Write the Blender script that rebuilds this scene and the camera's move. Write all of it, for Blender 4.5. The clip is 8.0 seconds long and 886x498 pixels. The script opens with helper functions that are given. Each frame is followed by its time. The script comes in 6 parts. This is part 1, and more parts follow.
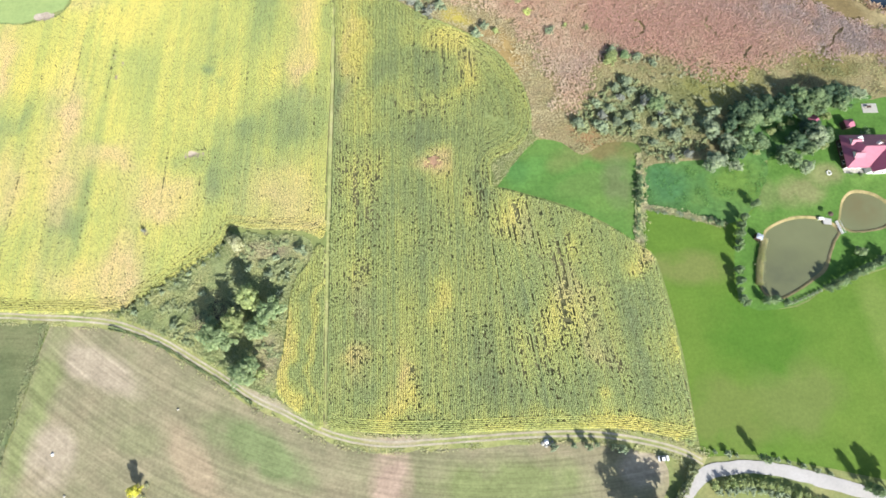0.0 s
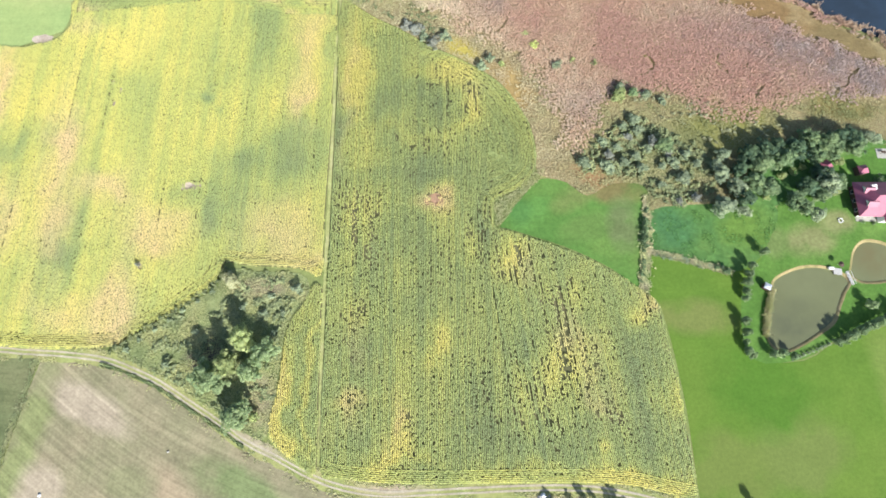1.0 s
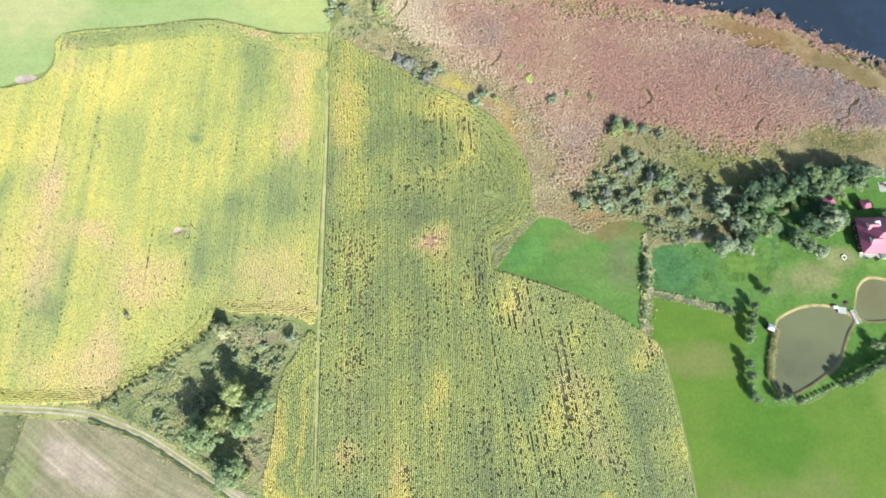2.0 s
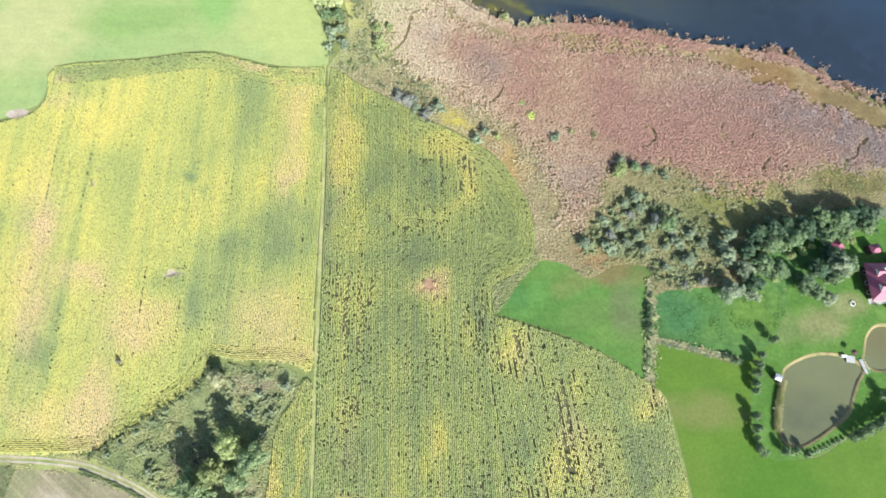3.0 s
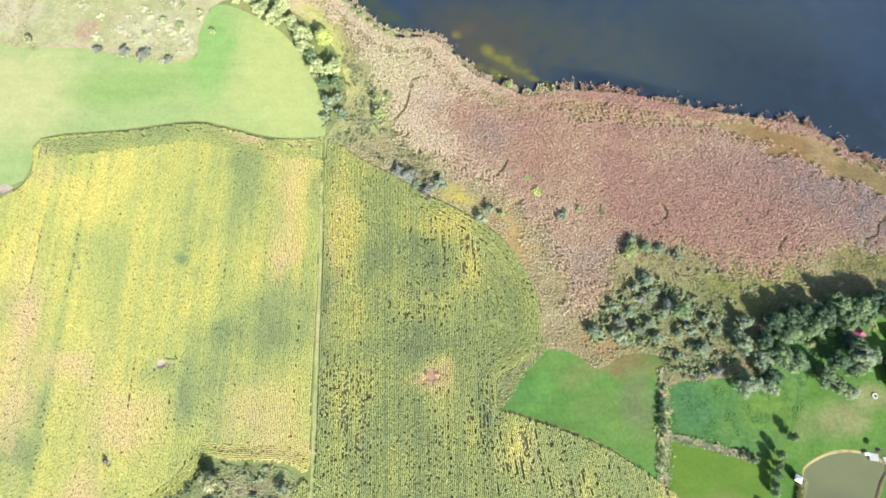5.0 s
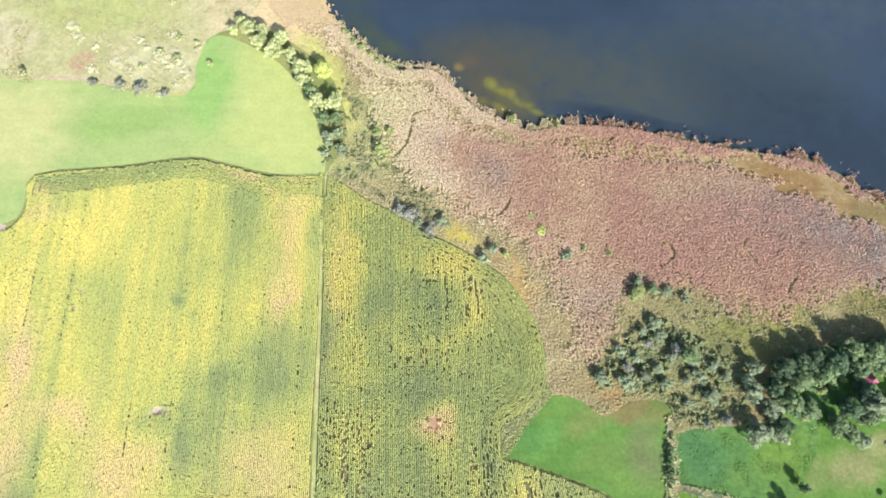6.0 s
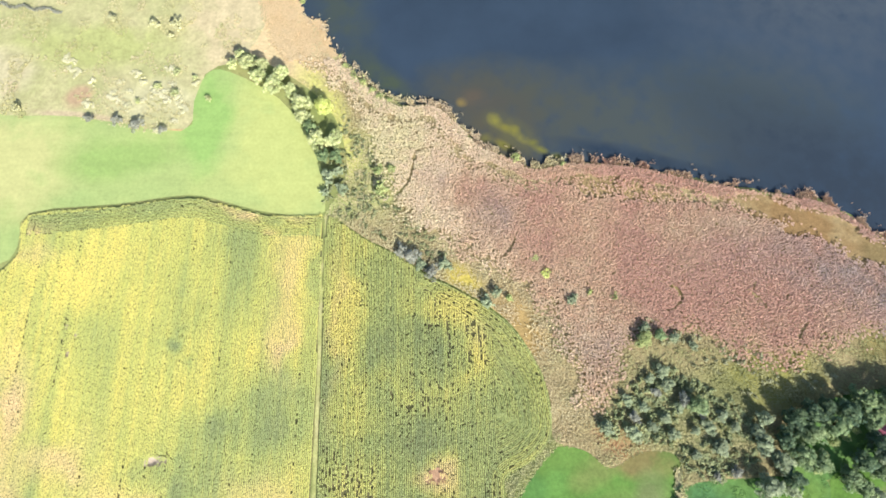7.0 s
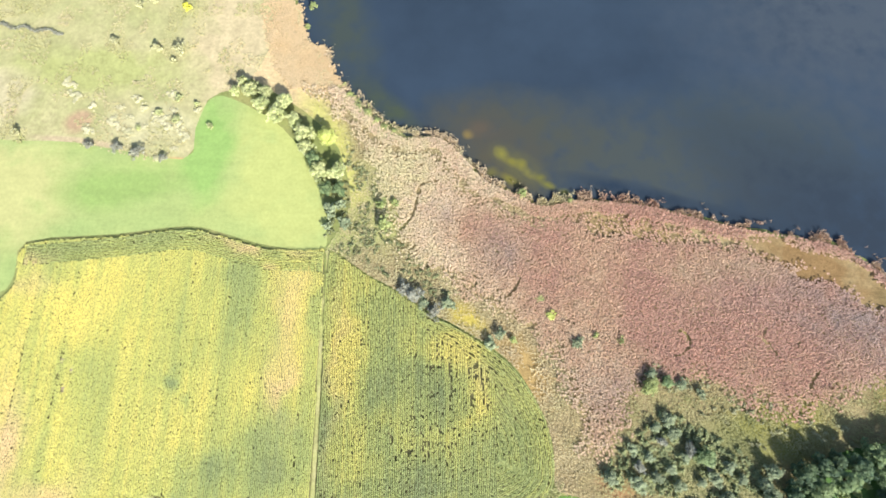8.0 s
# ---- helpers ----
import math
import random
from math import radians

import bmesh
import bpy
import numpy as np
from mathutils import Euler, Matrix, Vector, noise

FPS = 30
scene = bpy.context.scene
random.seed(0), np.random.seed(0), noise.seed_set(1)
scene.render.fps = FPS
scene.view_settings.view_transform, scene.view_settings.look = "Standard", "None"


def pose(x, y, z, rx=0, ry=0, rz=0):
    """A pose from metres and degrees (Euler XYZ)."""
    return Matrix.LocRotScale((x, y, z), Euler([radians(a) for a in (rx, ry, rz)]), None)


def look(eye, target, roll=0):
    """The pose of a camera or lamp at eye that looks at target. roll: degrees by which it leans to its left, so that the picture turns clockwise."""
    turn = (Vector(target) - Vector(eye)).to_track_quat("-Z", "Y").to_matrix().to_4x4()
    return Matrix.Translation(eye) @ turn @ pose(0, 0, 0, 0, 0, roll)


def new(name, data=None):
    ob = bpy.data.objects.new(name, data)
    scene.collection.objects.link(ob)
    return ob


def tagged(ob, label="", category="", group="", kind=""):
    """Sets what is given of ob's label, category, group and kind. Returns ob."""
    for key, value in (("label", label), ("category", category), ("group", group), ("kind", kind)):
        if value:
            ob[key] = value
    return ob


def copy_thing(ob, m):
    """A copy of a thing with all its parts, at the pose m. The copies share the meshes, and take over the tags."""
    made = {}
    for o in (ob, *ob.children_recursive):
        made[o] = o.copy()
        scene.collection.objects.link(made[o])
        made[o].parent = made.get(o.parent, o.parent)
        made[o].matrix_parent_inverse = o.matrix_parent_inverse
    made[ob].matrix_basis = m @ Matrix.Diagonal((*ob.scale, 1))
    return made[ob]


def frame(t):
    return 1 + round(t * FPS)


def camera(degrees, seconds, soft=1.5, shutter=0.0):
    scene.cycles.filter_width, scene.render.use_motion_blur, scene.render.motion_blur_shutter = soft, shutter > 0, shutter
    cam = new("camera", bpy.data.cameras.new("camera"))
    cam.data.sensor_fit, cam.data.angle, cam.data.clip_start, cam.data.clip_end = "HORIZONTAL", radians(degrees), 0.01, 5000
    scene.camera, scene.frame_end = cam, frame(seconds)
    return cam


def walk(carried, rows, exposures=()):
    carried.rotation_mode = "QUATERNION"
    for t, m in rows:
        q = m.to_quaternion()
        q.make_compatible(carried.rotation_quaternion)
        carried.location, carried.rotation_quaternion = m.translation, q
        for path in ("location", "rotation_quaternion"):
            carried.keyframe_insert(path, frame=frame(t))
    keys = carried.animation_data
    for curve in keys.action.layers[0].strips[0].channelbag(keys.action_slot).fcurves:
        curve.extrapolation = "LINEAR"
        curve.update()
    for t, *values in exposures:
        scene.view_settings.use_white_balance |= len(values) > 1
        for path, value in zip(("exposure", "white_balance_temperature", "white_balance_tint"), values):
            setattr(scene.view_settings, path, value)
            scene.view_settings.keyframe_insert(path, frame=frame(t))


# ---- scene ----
from mathutils.geometry import delaunay_2d_cdt

cam = camera(91.6, 8.0, soft=1.75)
PATH = [
    (0.0, (1.12, -2.33, 157.51), (1.11, -1.86, 155.56), -2.10),
    (0.5, (1.64, 5.85, 157.58), (1.62, 6.31, 155.63), -2.00),
    (1.0, (2.05, 14.05, 157.66), (2.03, 14.51, 155.72), -2.00),
    (1.5, (2.35, 22.40, 157.72), (2.34, 22.86, 155.78), -1.80),
    (3.0, (2.87, 47.51, 158.12), (2.86, 47.97, 156.17), -1.50),
    (3.5, (2.91, 55.81, 158.18), (2.90, 56.27, 156.23), -1.50),
    (4.0, (2.78, 64.00, 158.26), (2.77, 64.46, 156.32), -1.50),
    (4.5, (2.52, 72.02, 158.37), (2.51, 72.48, 156.42), -1.70),
    (6.0, (1.40, 95.67, 158.46), (1.39, 96.13, 156.51), -1.70),
    (6.5, (1.00, 103.49, 158.49), (0.98, 103.95, 156.55), -1.60),
    (7.0, (0.61, 111.22, 158.57), (0.60, 111.69, 156.62), -1.60),
    (7.5, (0.28, 118.89, 158.63), (0.27, 119.35, 156.69), -1.60),
    (8.0, (0.00, 126.53, 158.68), (-0.02, 126.99, 156.73), -1.80),
]
STOPS = 0.83
walk(cam, [(t, look(eye, aim, roll)) for t, eye, aim, roll in PATH], exposures=[(0.0, STOPS, 6430, 10), (3.0, STOPS - 0.03, 6180, 9.5), (4.5, STOPS, 6300, 10), (6.0, STOPS + 0.04, 6550, 11), (8.0, STOPS + 0.1, 6780, 12.5)])

# ---- light: clear autumn day, sun low in the south-east of the plan ----
SUN_UP, SUN_ROUND = 30.0, 150.0
sky_world = bpy.data.worlds.new("sky")
scene.world = sky_world
sky_world.use_nodes = True
sky = sky_world.node_tree.nodes.new("ShaderNodeTexSky")
sky.sky_type, sky.sun_disc = "NISHITA", False
sky.sun_elevation, sky.sun_rotation = radians(SUN_UP), radians(SUN_ROUND)
sky_world.node_tree.links.new(sky.outputs[0], sky_world.node_tree.nodes["Background"].inputs[0])
sky_world.node_tree.nodes["Background"].inputs[1].default_value = 0.095
sun = new("sun", bpy.data.lights.new("sun", "SUN"))
sun.data.energy, sun.data.angle, sun.data.color = 5.0, radians(0.55), (1.0, 0.995, 0.955)
to_sun = Vector((math.sin(radians(SUN_ROUND)) * math.cos(radians(SUN_UP)), math.cos(radians(SUN_ROUND)) * math.cos(radians(SUN_UP)), math.sin(radians(SUN_UP))))
sun.matrix_world = look(to_sun * 300, (0, 0, 0))

RNG = np.random.default_rng(7)


# ---- materials ----
def material(name, rough=0.9, gloss=0.15):
    m = bpy.data.materials.new(name)
    m.use_nodes = True
    b = m.node_tree.nodes["Principled BSDF"]
    b.inputs["Roughness"].default_value = rough
    b.inputs["Specular IOR Level"].default_value = gloss
    return m, m.node_tree, b


def put(nt, socket, value):
    if isinstance(value, bpy.types.NodeSocket):
        nt.links.new(value, socket)
    elif isinstance(value, tuple) and len(value) == 3 and socket.type == "RGBA":
        socket.default_value = (*value, 1)
    else:
        socket.default_value = value


def where(nt):
    return nt.nodes.new("ShaderNodeTexCoord").outputs["Object"]


def mapped(nt, turn=0.0, sx=1.0, sy=1.0):
    n = nt.nodes.new("ShaderNodeMapping")
    nt.links.new(where(nt), n.inputs["Vector"])
    n.inputs["Rotation"].default_value = (0, 0, radians(turn))
    n.inputs["Scale"].default_value = (sx, sy, 1)
    return n.outputs[0]


def arcs(nt, x, y, along, across):
    """Coordinates that run in arcs round a far centre, as a tractor turns along a bent edge."""
    split = nt.nodes.new("ShaderNodeSeparateXYZ")
    nt.links.new(where(nt), split.inputs[0])
    dx, dy = math2(nt, "SUBTRACT", split.outputs[0], x), math2(nt, "SUBTRACT", split.outputs[1], y)
    out = math2(nt, "SQRT", math2(nt, "ADD", math2(nt, "MULTIPLY", dx, dx), math2(nt, "MULTIPLY", dy, dy)))
    turn = math2(nt, "ARCTAN2", dx, dy)
    join = nt.nodes.new("ShaderNodeCombineXYZ")
    put(nt, join.inputs[0], math2(nt, "MULTIPLY", turn, 250 * along))
    put(nt, join.inputs[1], math2(nt, "MULTIPLY", out, across))
    return join.outputs[0]


def tex(nt, scale, detail=4.0, rough=0.55, vec=None, twist=0.0):
    n = nt.nodes.new("ShaderNodeTexNoise")
    nt.links.new(vec or where(nt), n.inputs["Vector"])
    n.inputs["Scale"].default_value = scale
    n.inputs["Detail"].default_value = detail
    n.inputs["Roughness"].default_value = rough
    n.inputs["Distortion"].default_value = twist
    return n.outputs["Fac"]


def ramp(nt, fac, *stops):
    n = nt.nodes.new("ShaderNodeValToRGB")
    nt.links.new(fac, n.inputs["Fac"])
    e = n.color_ramp.elements
    while len(e) < len(stops):
        e.new(0.5)
    for el, (at, c) in zip(e, stops):
        el.position, el.color = at, ((*c, 1) if isinstance(c, tuple) else (c, c, c, 1))
    return n.outputs["Color"]


def mix(nt, fac, a, b, how="MIX"):
    n = nt.nodes.new("ShaderNodeMix")
    n.data_type, n.blend_type = "RGBA", how
    put(nt, n.inputs[0], fac)
    put(nt, n.inputs[6], a)
    put(nt, n.inputs[7], b)
    return n.outputs[2]


def math2(nt, how, a, b=0.0):
    n = nt.nodes.new("ShaderNodeMath")
    n.operation = how
    put(nt, n.inputs[0], a)
    put(nt, n.inputs[1], b)
    return n.outputs[0]


def patch(nt, x, y, rx, ry, turn=0.0, wobble=0.6, grain=0.09, low=0.15, high=0.6):
    """A soft, ragged spot on the ground: 1 within, 0 outside."""
    c = where(nt)
    n = nt.nodes.new("ShaderNodeMapping")
    n.vector_type = "TEXTURE"
    nt.links.new(c, n.inputs["Vector"])
    n.inputs["Location"].default_value = (x, y, 0)
    n.inputs["Rotation"].default_value = (0, 0, radians(turn))
    n.inputs["Scale"].default_value = (rx, ry, 1000)
    g = nt.nodes.new("ShaderNodeTexGradient")
    g.gradient_type = "SPHERICAL"
    nt.links.new(n.outputs[0], g.inputs[0])
    f = math2(nt, "MULTIPLY", g.outputs["Fac"], math2(nt, "ADD", 1.0 - wobble * 2, math2(nt, "MULTIPLY", tex(nt, grain, 5), wobble * 4)))
    return ramp(nt, f, (low, 0.0), (high, 1.0))


def relief(nt, b, height, strength=0.5, depth=0.1):
    n = nt.nodes.new("ShaderNodeBump")
    n.inputs["Strength"].default_value, n.inputs["Distance"].default_value = strength, depth
    nt.links.new(height, n.inputs["Height"])
    nt.links.new(n.outputs[0], b.inputs["Normal"])


def earth(name, dark, mid, light, big=0.03, small=0.9, spots=(), stripes=None, bump=0.5, depth=0.12, rough=0.95, cloud=0.15, fleck=0.27):
    """Ground cover: broad tonal drift, fine grain, named spots of another colour, and mowing or tillage stripes."""
    m, nt, b = material(name, rough, 0.1)
    col = ramp(nt, tex(nt, big, 6, 0.6), (0.3, dark), (0.5, mid), (0.7, light))
    for x, y, rx, ry, turn, colour in spots:
        col = mix(nt, patch(nt, x, y, rx, ry, turn), col, colour)
    grain = tex(nt, small, 6, 0.7)
    col = mix(nt, 1.0, col, ramp(nt, grain, (0.25, 1 - fleck), (0.75, 1 + fleck)), "MULTIPLY")
    col = mix(nt, 1.0, col, ramp(nt, tex(nt, 0.16, 5, 0.65), (0.3, 1 - cloud), (0.7, 1 + cloud)), "MULTIPLY")
    if stripes:
        turn, along, across, amount = stripes
        s = tex(nt, 1.0, 3, 0.6, arcs(nt, *turn, along, across) if isinstance(turn, tuple) else mapped(nt, turn, along, across))
        col = mix(nt, 1.0, col, ramp(nt, s, (0.3, 1 - amount), (0.7, 1 + amount)), "MULTIPLY")
    nt.links.new(col, b.inputs["Base Color"])
    relief(nt, b, grain, bump, depth)
    return m


def foliage(name, stops, dry=(0.42, 0.30, 0.17), spread=0.25, through_light=0.25, rough=0.65):
    """Leaves coloured by the mesh's own tone (0 lush, 1 ripe) and dryness, with a different shade for every leaf."""
    m, nt, b = material(name, rough, 0.2)
    tone = nt.nodes.new("ShaderNodeAttribute")
    tone.attribute_name = "tone"
    dryness = nt.nodes.new("ShaderNodeAttribute")
    dryness.attribute_name = "dry"
    col = ramp(nt, tone.outputs["Fac"], *stops)
    col = mix(nt, dryness.outputs["Fac"], col, dry)
    own = nt.nodes.new("ShaderNodeNewGeometry").outputs["Random Per Island"]
    col = mix(nt, 1.0, col, ramp(nt, own, (0.0, 1 - spread), (1.0, 1 + spread)), "MULTIPLY")
    whole = nt.nodes.new("ShaderNodeObjectInfo").outputs["Random"]
    col = mix(nt, 1.0, col, ramp(nt, whole, (0.0, 0.86), (1.0, 1.14)), "MULTIPLY")
    nt.links.new(col, b.inputs["Base Color"])
    if through_light:
        tr = nt.nodes.new("ShaderNodeBsdfTranslucent")
        nt.links.new(col, tr.inputs["Color"])
        mx = nt.nodes.new("ShaderNodeMixShader")
        mx.inputs[0].default_value = through_light
        nt.links.new(b.outputs[0], mx.inputs[1])
        nt.links.new(tr.outputs[0], mx.inputs[2])
        nt.links.new(mx.outputs[0], nt.nodes["Material Output"].inputs["Surface"])
    return m


def solid(name, colour, rough=0.6, gloss=0.3, metal=0.0, vary=0.15, scale=1.5):
    m, nt, b = material(name, rough, gloss)
    b.inputs["Metallic"].default_value = metal
    col = mix(nt, 1.0, colour, ramp(nt, tex(nt, scale, 6, 0.65), (0.3, 1 - vary), (0.7, 1 + vary)), "MULTIPLY")
    nt.links.new(col, b.inputs["Base Color"])
    relief(nt, b, tex(nt, scale * 6, 4), 0.25, 0.02)
    return m


def water(name, deep, spots, ripple=0.15):
    m, nt, b = material(name, 0.12, 0.5)
    b.inputs["IOR"].default_value = 1.33
    col = ramp(nt, tex(nt, 0.02, 5, 0.6), (0.35, deep), (0.7, tuple(c * 1.35 for c in deep)))
    for x, y, rx, ry, turn, colour in spots:
        col = mix(nt, patch(nt, x, y, rx * 1.2, ry * 1.3, turn, 0.7, 0.13, 0.05, 0.9), col, colour)
    nt.links.new(col, b.inputs["Base Color"])
    relief(nt, b, tex(nt, 0.9, 3), ripple, 0.05)
    return m


M_GROUND = earth("rough_grass", (0.15, 0.20, 0.06), (0.22, 0.25, 0.09), (0.30, 0.27, 0.12))
M_MEADOW = earth("mown_meadow", (0.097, 0.175, 0.028), (0.112, 0.192, 0.030), (0.135, 0.205, 0.036), 0.02, 0.8, bump=0.3, cloud=0.05, fleck=0.16, stripes=(20, 0.02, 0.12, 0.04),
                 spots=[(92, 27, 26, 9, 0, (0.165, 0.195, 0.055)), (120, -18, 26, 20, 20, (0.15, 0.195, 0.05)), (96, -24, 22, 18, 0, (0.145, 0.19, 0.045)), (160, -5, 10, 50, 10, (0.16, 0.225, 0.05)), (112, 2, 24, 22, 0, (0.085, 0.175, 0.024))])
M_PADDOCK = earth("grazed_paddock", (0.083, 0.175, 0.041), (0.101, 0.202, 0.046), (0.138, 0.221, 0.055), 0.03, 0.8, bump=0.5, cloud=0.13, fleck=0.24, stripes=(150, 0.05, 0.25, 0.07),
                  spots=[(64, 77, 20, 10, -10, (0.184, 0.161, 0.064)), (35, 66, 14, 7, 50, (0.110, 0.230, 0.055)), (55, 60, 16, 8, 20, (0.118, 0.200, 0.052)), (69, 62, 9, 16, 0, (0.135, 0.175, 0.068)), (50, 72, 14, 7, 30, (0.15, 0.20, 0.06)), (30, 66, 7, 8, 0, (0.085, 0.19, 0.05))])
M_ROUGH = earth("lush_rough_meadow", (0.075, 0.165, 0.05), (0.095, 0.19, 0.052), (0.13, 0.215, 0.055), 0.06, 0.6, bump=0.8, depth=0.3, cloud=0.12, stripes=(30, 0.15, 0.6, 0.1),
                spots=[(116, 60, 16, 14, 0, (0.125, 0.215, 0.045)), (86, 60, 14, 14, 0, (0.07, 0.165, 0.06))])
M_LAWN = earth("garden_lawn", (0.078, 0.166, 0.032), (0.097, 0.193, 0.039), (0.129, 0.216, 0.051), 0.04, 0.8, bump=0.3,
               spots=[(139, 57, 15, 10, 20, (0.212, 0.225, 0.092)), (150, 63, 9, 7, 0, (0.212, 0.230, 0.092)), (124, 56, 8, 10, 0, (0.147, 0.202, 0.064))])
M_PASTURE = earth("far_meadow", (0.255, 0.355, 0.135), (0.31, 0.385, 0.145), (0.36, 0.405, 0.15), 0.02, 0.7, bump=0.3, cloud=0.07, fleck=0.13, stripes=(8, 0.03, 0.3, 0.04),
                  spots=[(-64, 192, 30, 56, 15, (0.39, 0.43, 0.155)), (-176, 185, 44, 34, 0, (0.42, 0.425, 0.185)), (-97, 205, 16, 34, 0, (0.24, 0.375, 0.115)), (-130, 188, 36, 14, 5, (0.25, 0.355, 0.115))])
M_SCRUB = earth("dry_scrub_pasture", (0.32, 0.335, 0.15), (0.38, 0.37, 0.185), (0.43, 0.395, 0.22), 0.05, 0.6, bump=0.5,
                spots=[(-152, 216, 9, 7, 30, (0.40, 0.29, 0.18)), (-182, 221, 6, 5, 0, (0.46, 0.33, 0.22)), (-120, 211, 8, 4, 0, (0.44, 0.34, 0.22)), (-109, 199.5, 10, 1.6, 0, (0.48, 0.33, 0.16)), (-150, 207, 30, 2.5, -6, (0.46, 0.38, 0.24)), (-150, 240, 50, 16, 0, (0.35, 0.37, 0.15)), (-92, 258, 26, 50, 0, (0.47, 0.40, 0.24)), (-120, 214, 28, 14, 0, (0.44, 0.42, 0.245)), (-190, 228, 26, 18, 0, (0.44, 0.40, 0.245))])
M_STUBBLE = earth("tilled_stubble", (0.202, 0.202, 0.104), (0.265, 0.238, 0.142), (0.320, 0.264, 0.167), 0.035, 0.9, stripes=((20, 205), 0.02, 0.75, 0.2), bump=0.5,
                  spots=[(-142, -18, 9, 44, -10, (0.229, 0.246, 0.108)), (-122, -6, 26, 9, -25, (0.385, 0.317, 0.226)), (-134, -35, 12, 16, 20, (0.385, 0.317, 0.226)), (-18, -45, 10, 18, 0, (0.385, 0.282, 0.209)),
                         (-62, -34, 30, 10, -28, (0.192, 0.229, 0.101)), (22, -47, 40, 15, 0, (0.205, 0.228, 0.095)), (66, -40, 11, 9, 0, (0.421, 0.352, 0.251)), (-85, -38, 8, 26, 40, (0.347, 0.273, 0.176)), (-104, -30, 14, 8, 0, (0.238, 0.229, 0.125))])
M_DARKCROP = earth("young_green_crop", (0.125, 0.148, 0.068), (0.16, 0.175, 0.082), (0.20, 0.198, 0.10), 0.05, 1.1, stripes=(100, 0.05, 0.8, 0.12), bump=0.8)
M_SOIL = earth("field_soil", (0.10, 0.105, 0.052), (0.145, 0.14, 0.068), (0.19, 0.17, 0.09), 0.05, 1.2, bump=0.6)
M_BARE = earth("bare_patch", (0.36, 0.30, 0.22), (0.46, 0.37, 0.29), (0.54, 0.45, 0.37), 0.2, 1.2, bump=0.6)
M_BARE_BROWN = earth("rust_bare_patch", (0.34, 0.21, 0.13), (0.43, 0.27, 0.17), (0.50, 0.36, 0.23), 0.2, 1.2, bump=0.6)
M_MARSH = earth("marsh_litter", (0.26, 0.21, 0.11), (0.32, 0.26, 0.14), (0.37, 0.31, 0.16), 0.05, 0.8, bump=0.9, depth=0.3,
                spots=[(28, 121, 22, 10, -55, (0.36, 0.255, 0.105)), (8, 138, 12, 7, -30, (0.46, 0.38, 0.09)), (62, 81, 16, 8, -20, (0.34, 0.20, 0.10)), (112, 101, 34, 16, 10, (0.27, 0.26, 0.08)),
                       (70, 172, 34, 9, -14, (0.27, 0.20, 0.10)), (138, 157, 40, 15, -26, (0.225, 0.145, 0.066)), (172, 140, 26, 12, -34, (0.20, 0.15, 0.07)), (160, 111, 20, 9, -6, (0.24, 0.20, 0.08)), (88, 138, 26, 12, 0, (0.30, 0.26, 0.11)), (-32, 180, 22, 30, 30, (0.38, 0.40, 0.16)), (-42, 166, 14, 12, 0, (0.36, 0.40, 0.15)), (85, 88, 34, 24, 0, (0.21, 0.22, 0.10)),
                       (-72, 250, 34, 50, 20, (0.56, 0.44, 0.25)), (-47, 204, 13, 40, 25, (0.47, 0.46, 0.15))])
M_THICKET = earth("thicket_floor", (0.19, 0.23, 0.095), (0.26, 0.30, 0.125), (0.33, 0.36, 0.165), 0.12, 0.9, bump=0.9, depth=0.3,
                  spots=[(-66, 36, 14, 6, 0, (0.27, 0.20, 0.15)), (-85, 12, 9, 12, -30, (0.17, 0.14, 0.10)), (-63, -3, 8, 12, 0, (0.38, 0.32, 0.21)), (-98, 8, 14, 3, -25, (0.30, 0.34, 0.14))])
M_TRACK = earth("dirt_track", (0.37, 0.32, 0.23), (0.44, 0.38, 0.28), (0.51, 0.45, 0.34), 0.15, 1.5, bump=0.4)
M_VERGE = earth("grass_verge", (0.22, 0.26, 0.09), (0.31, 0.32, 0.12), (0.40, 0.36, 0.17), 0.1, 0.9, bump=0.7, spots=[(-15, -30.5, 16, 3, 0, (0.42, 0.34, 0.24)), (-62, -17, 14, 3, -28, (0.40, 0.34, 0.23))])
M_PATH = earth("straw_path", (0.28, 0.31, 0.11), (0.36, 0.37, 0.145), (0.45, 0.42, 0.21), 0.12, 1.0, bump=0.6)
M_ROAD = earth("gravel_road", (0.43, 0.40, 0.375), (0.46, 0.43, 0.40), (0.50, 0.47, 0.44), 0.1, 1.6, bump=0.25, cloud=0.05, fleck=0.1)
M_SAND = earth("sandy_bank", (0.19, 0.18, 0.075), (0.31, 0.25, 0.12), (0.44, 0.34, 0.18), 0.14, 1.2, bump=0.5)
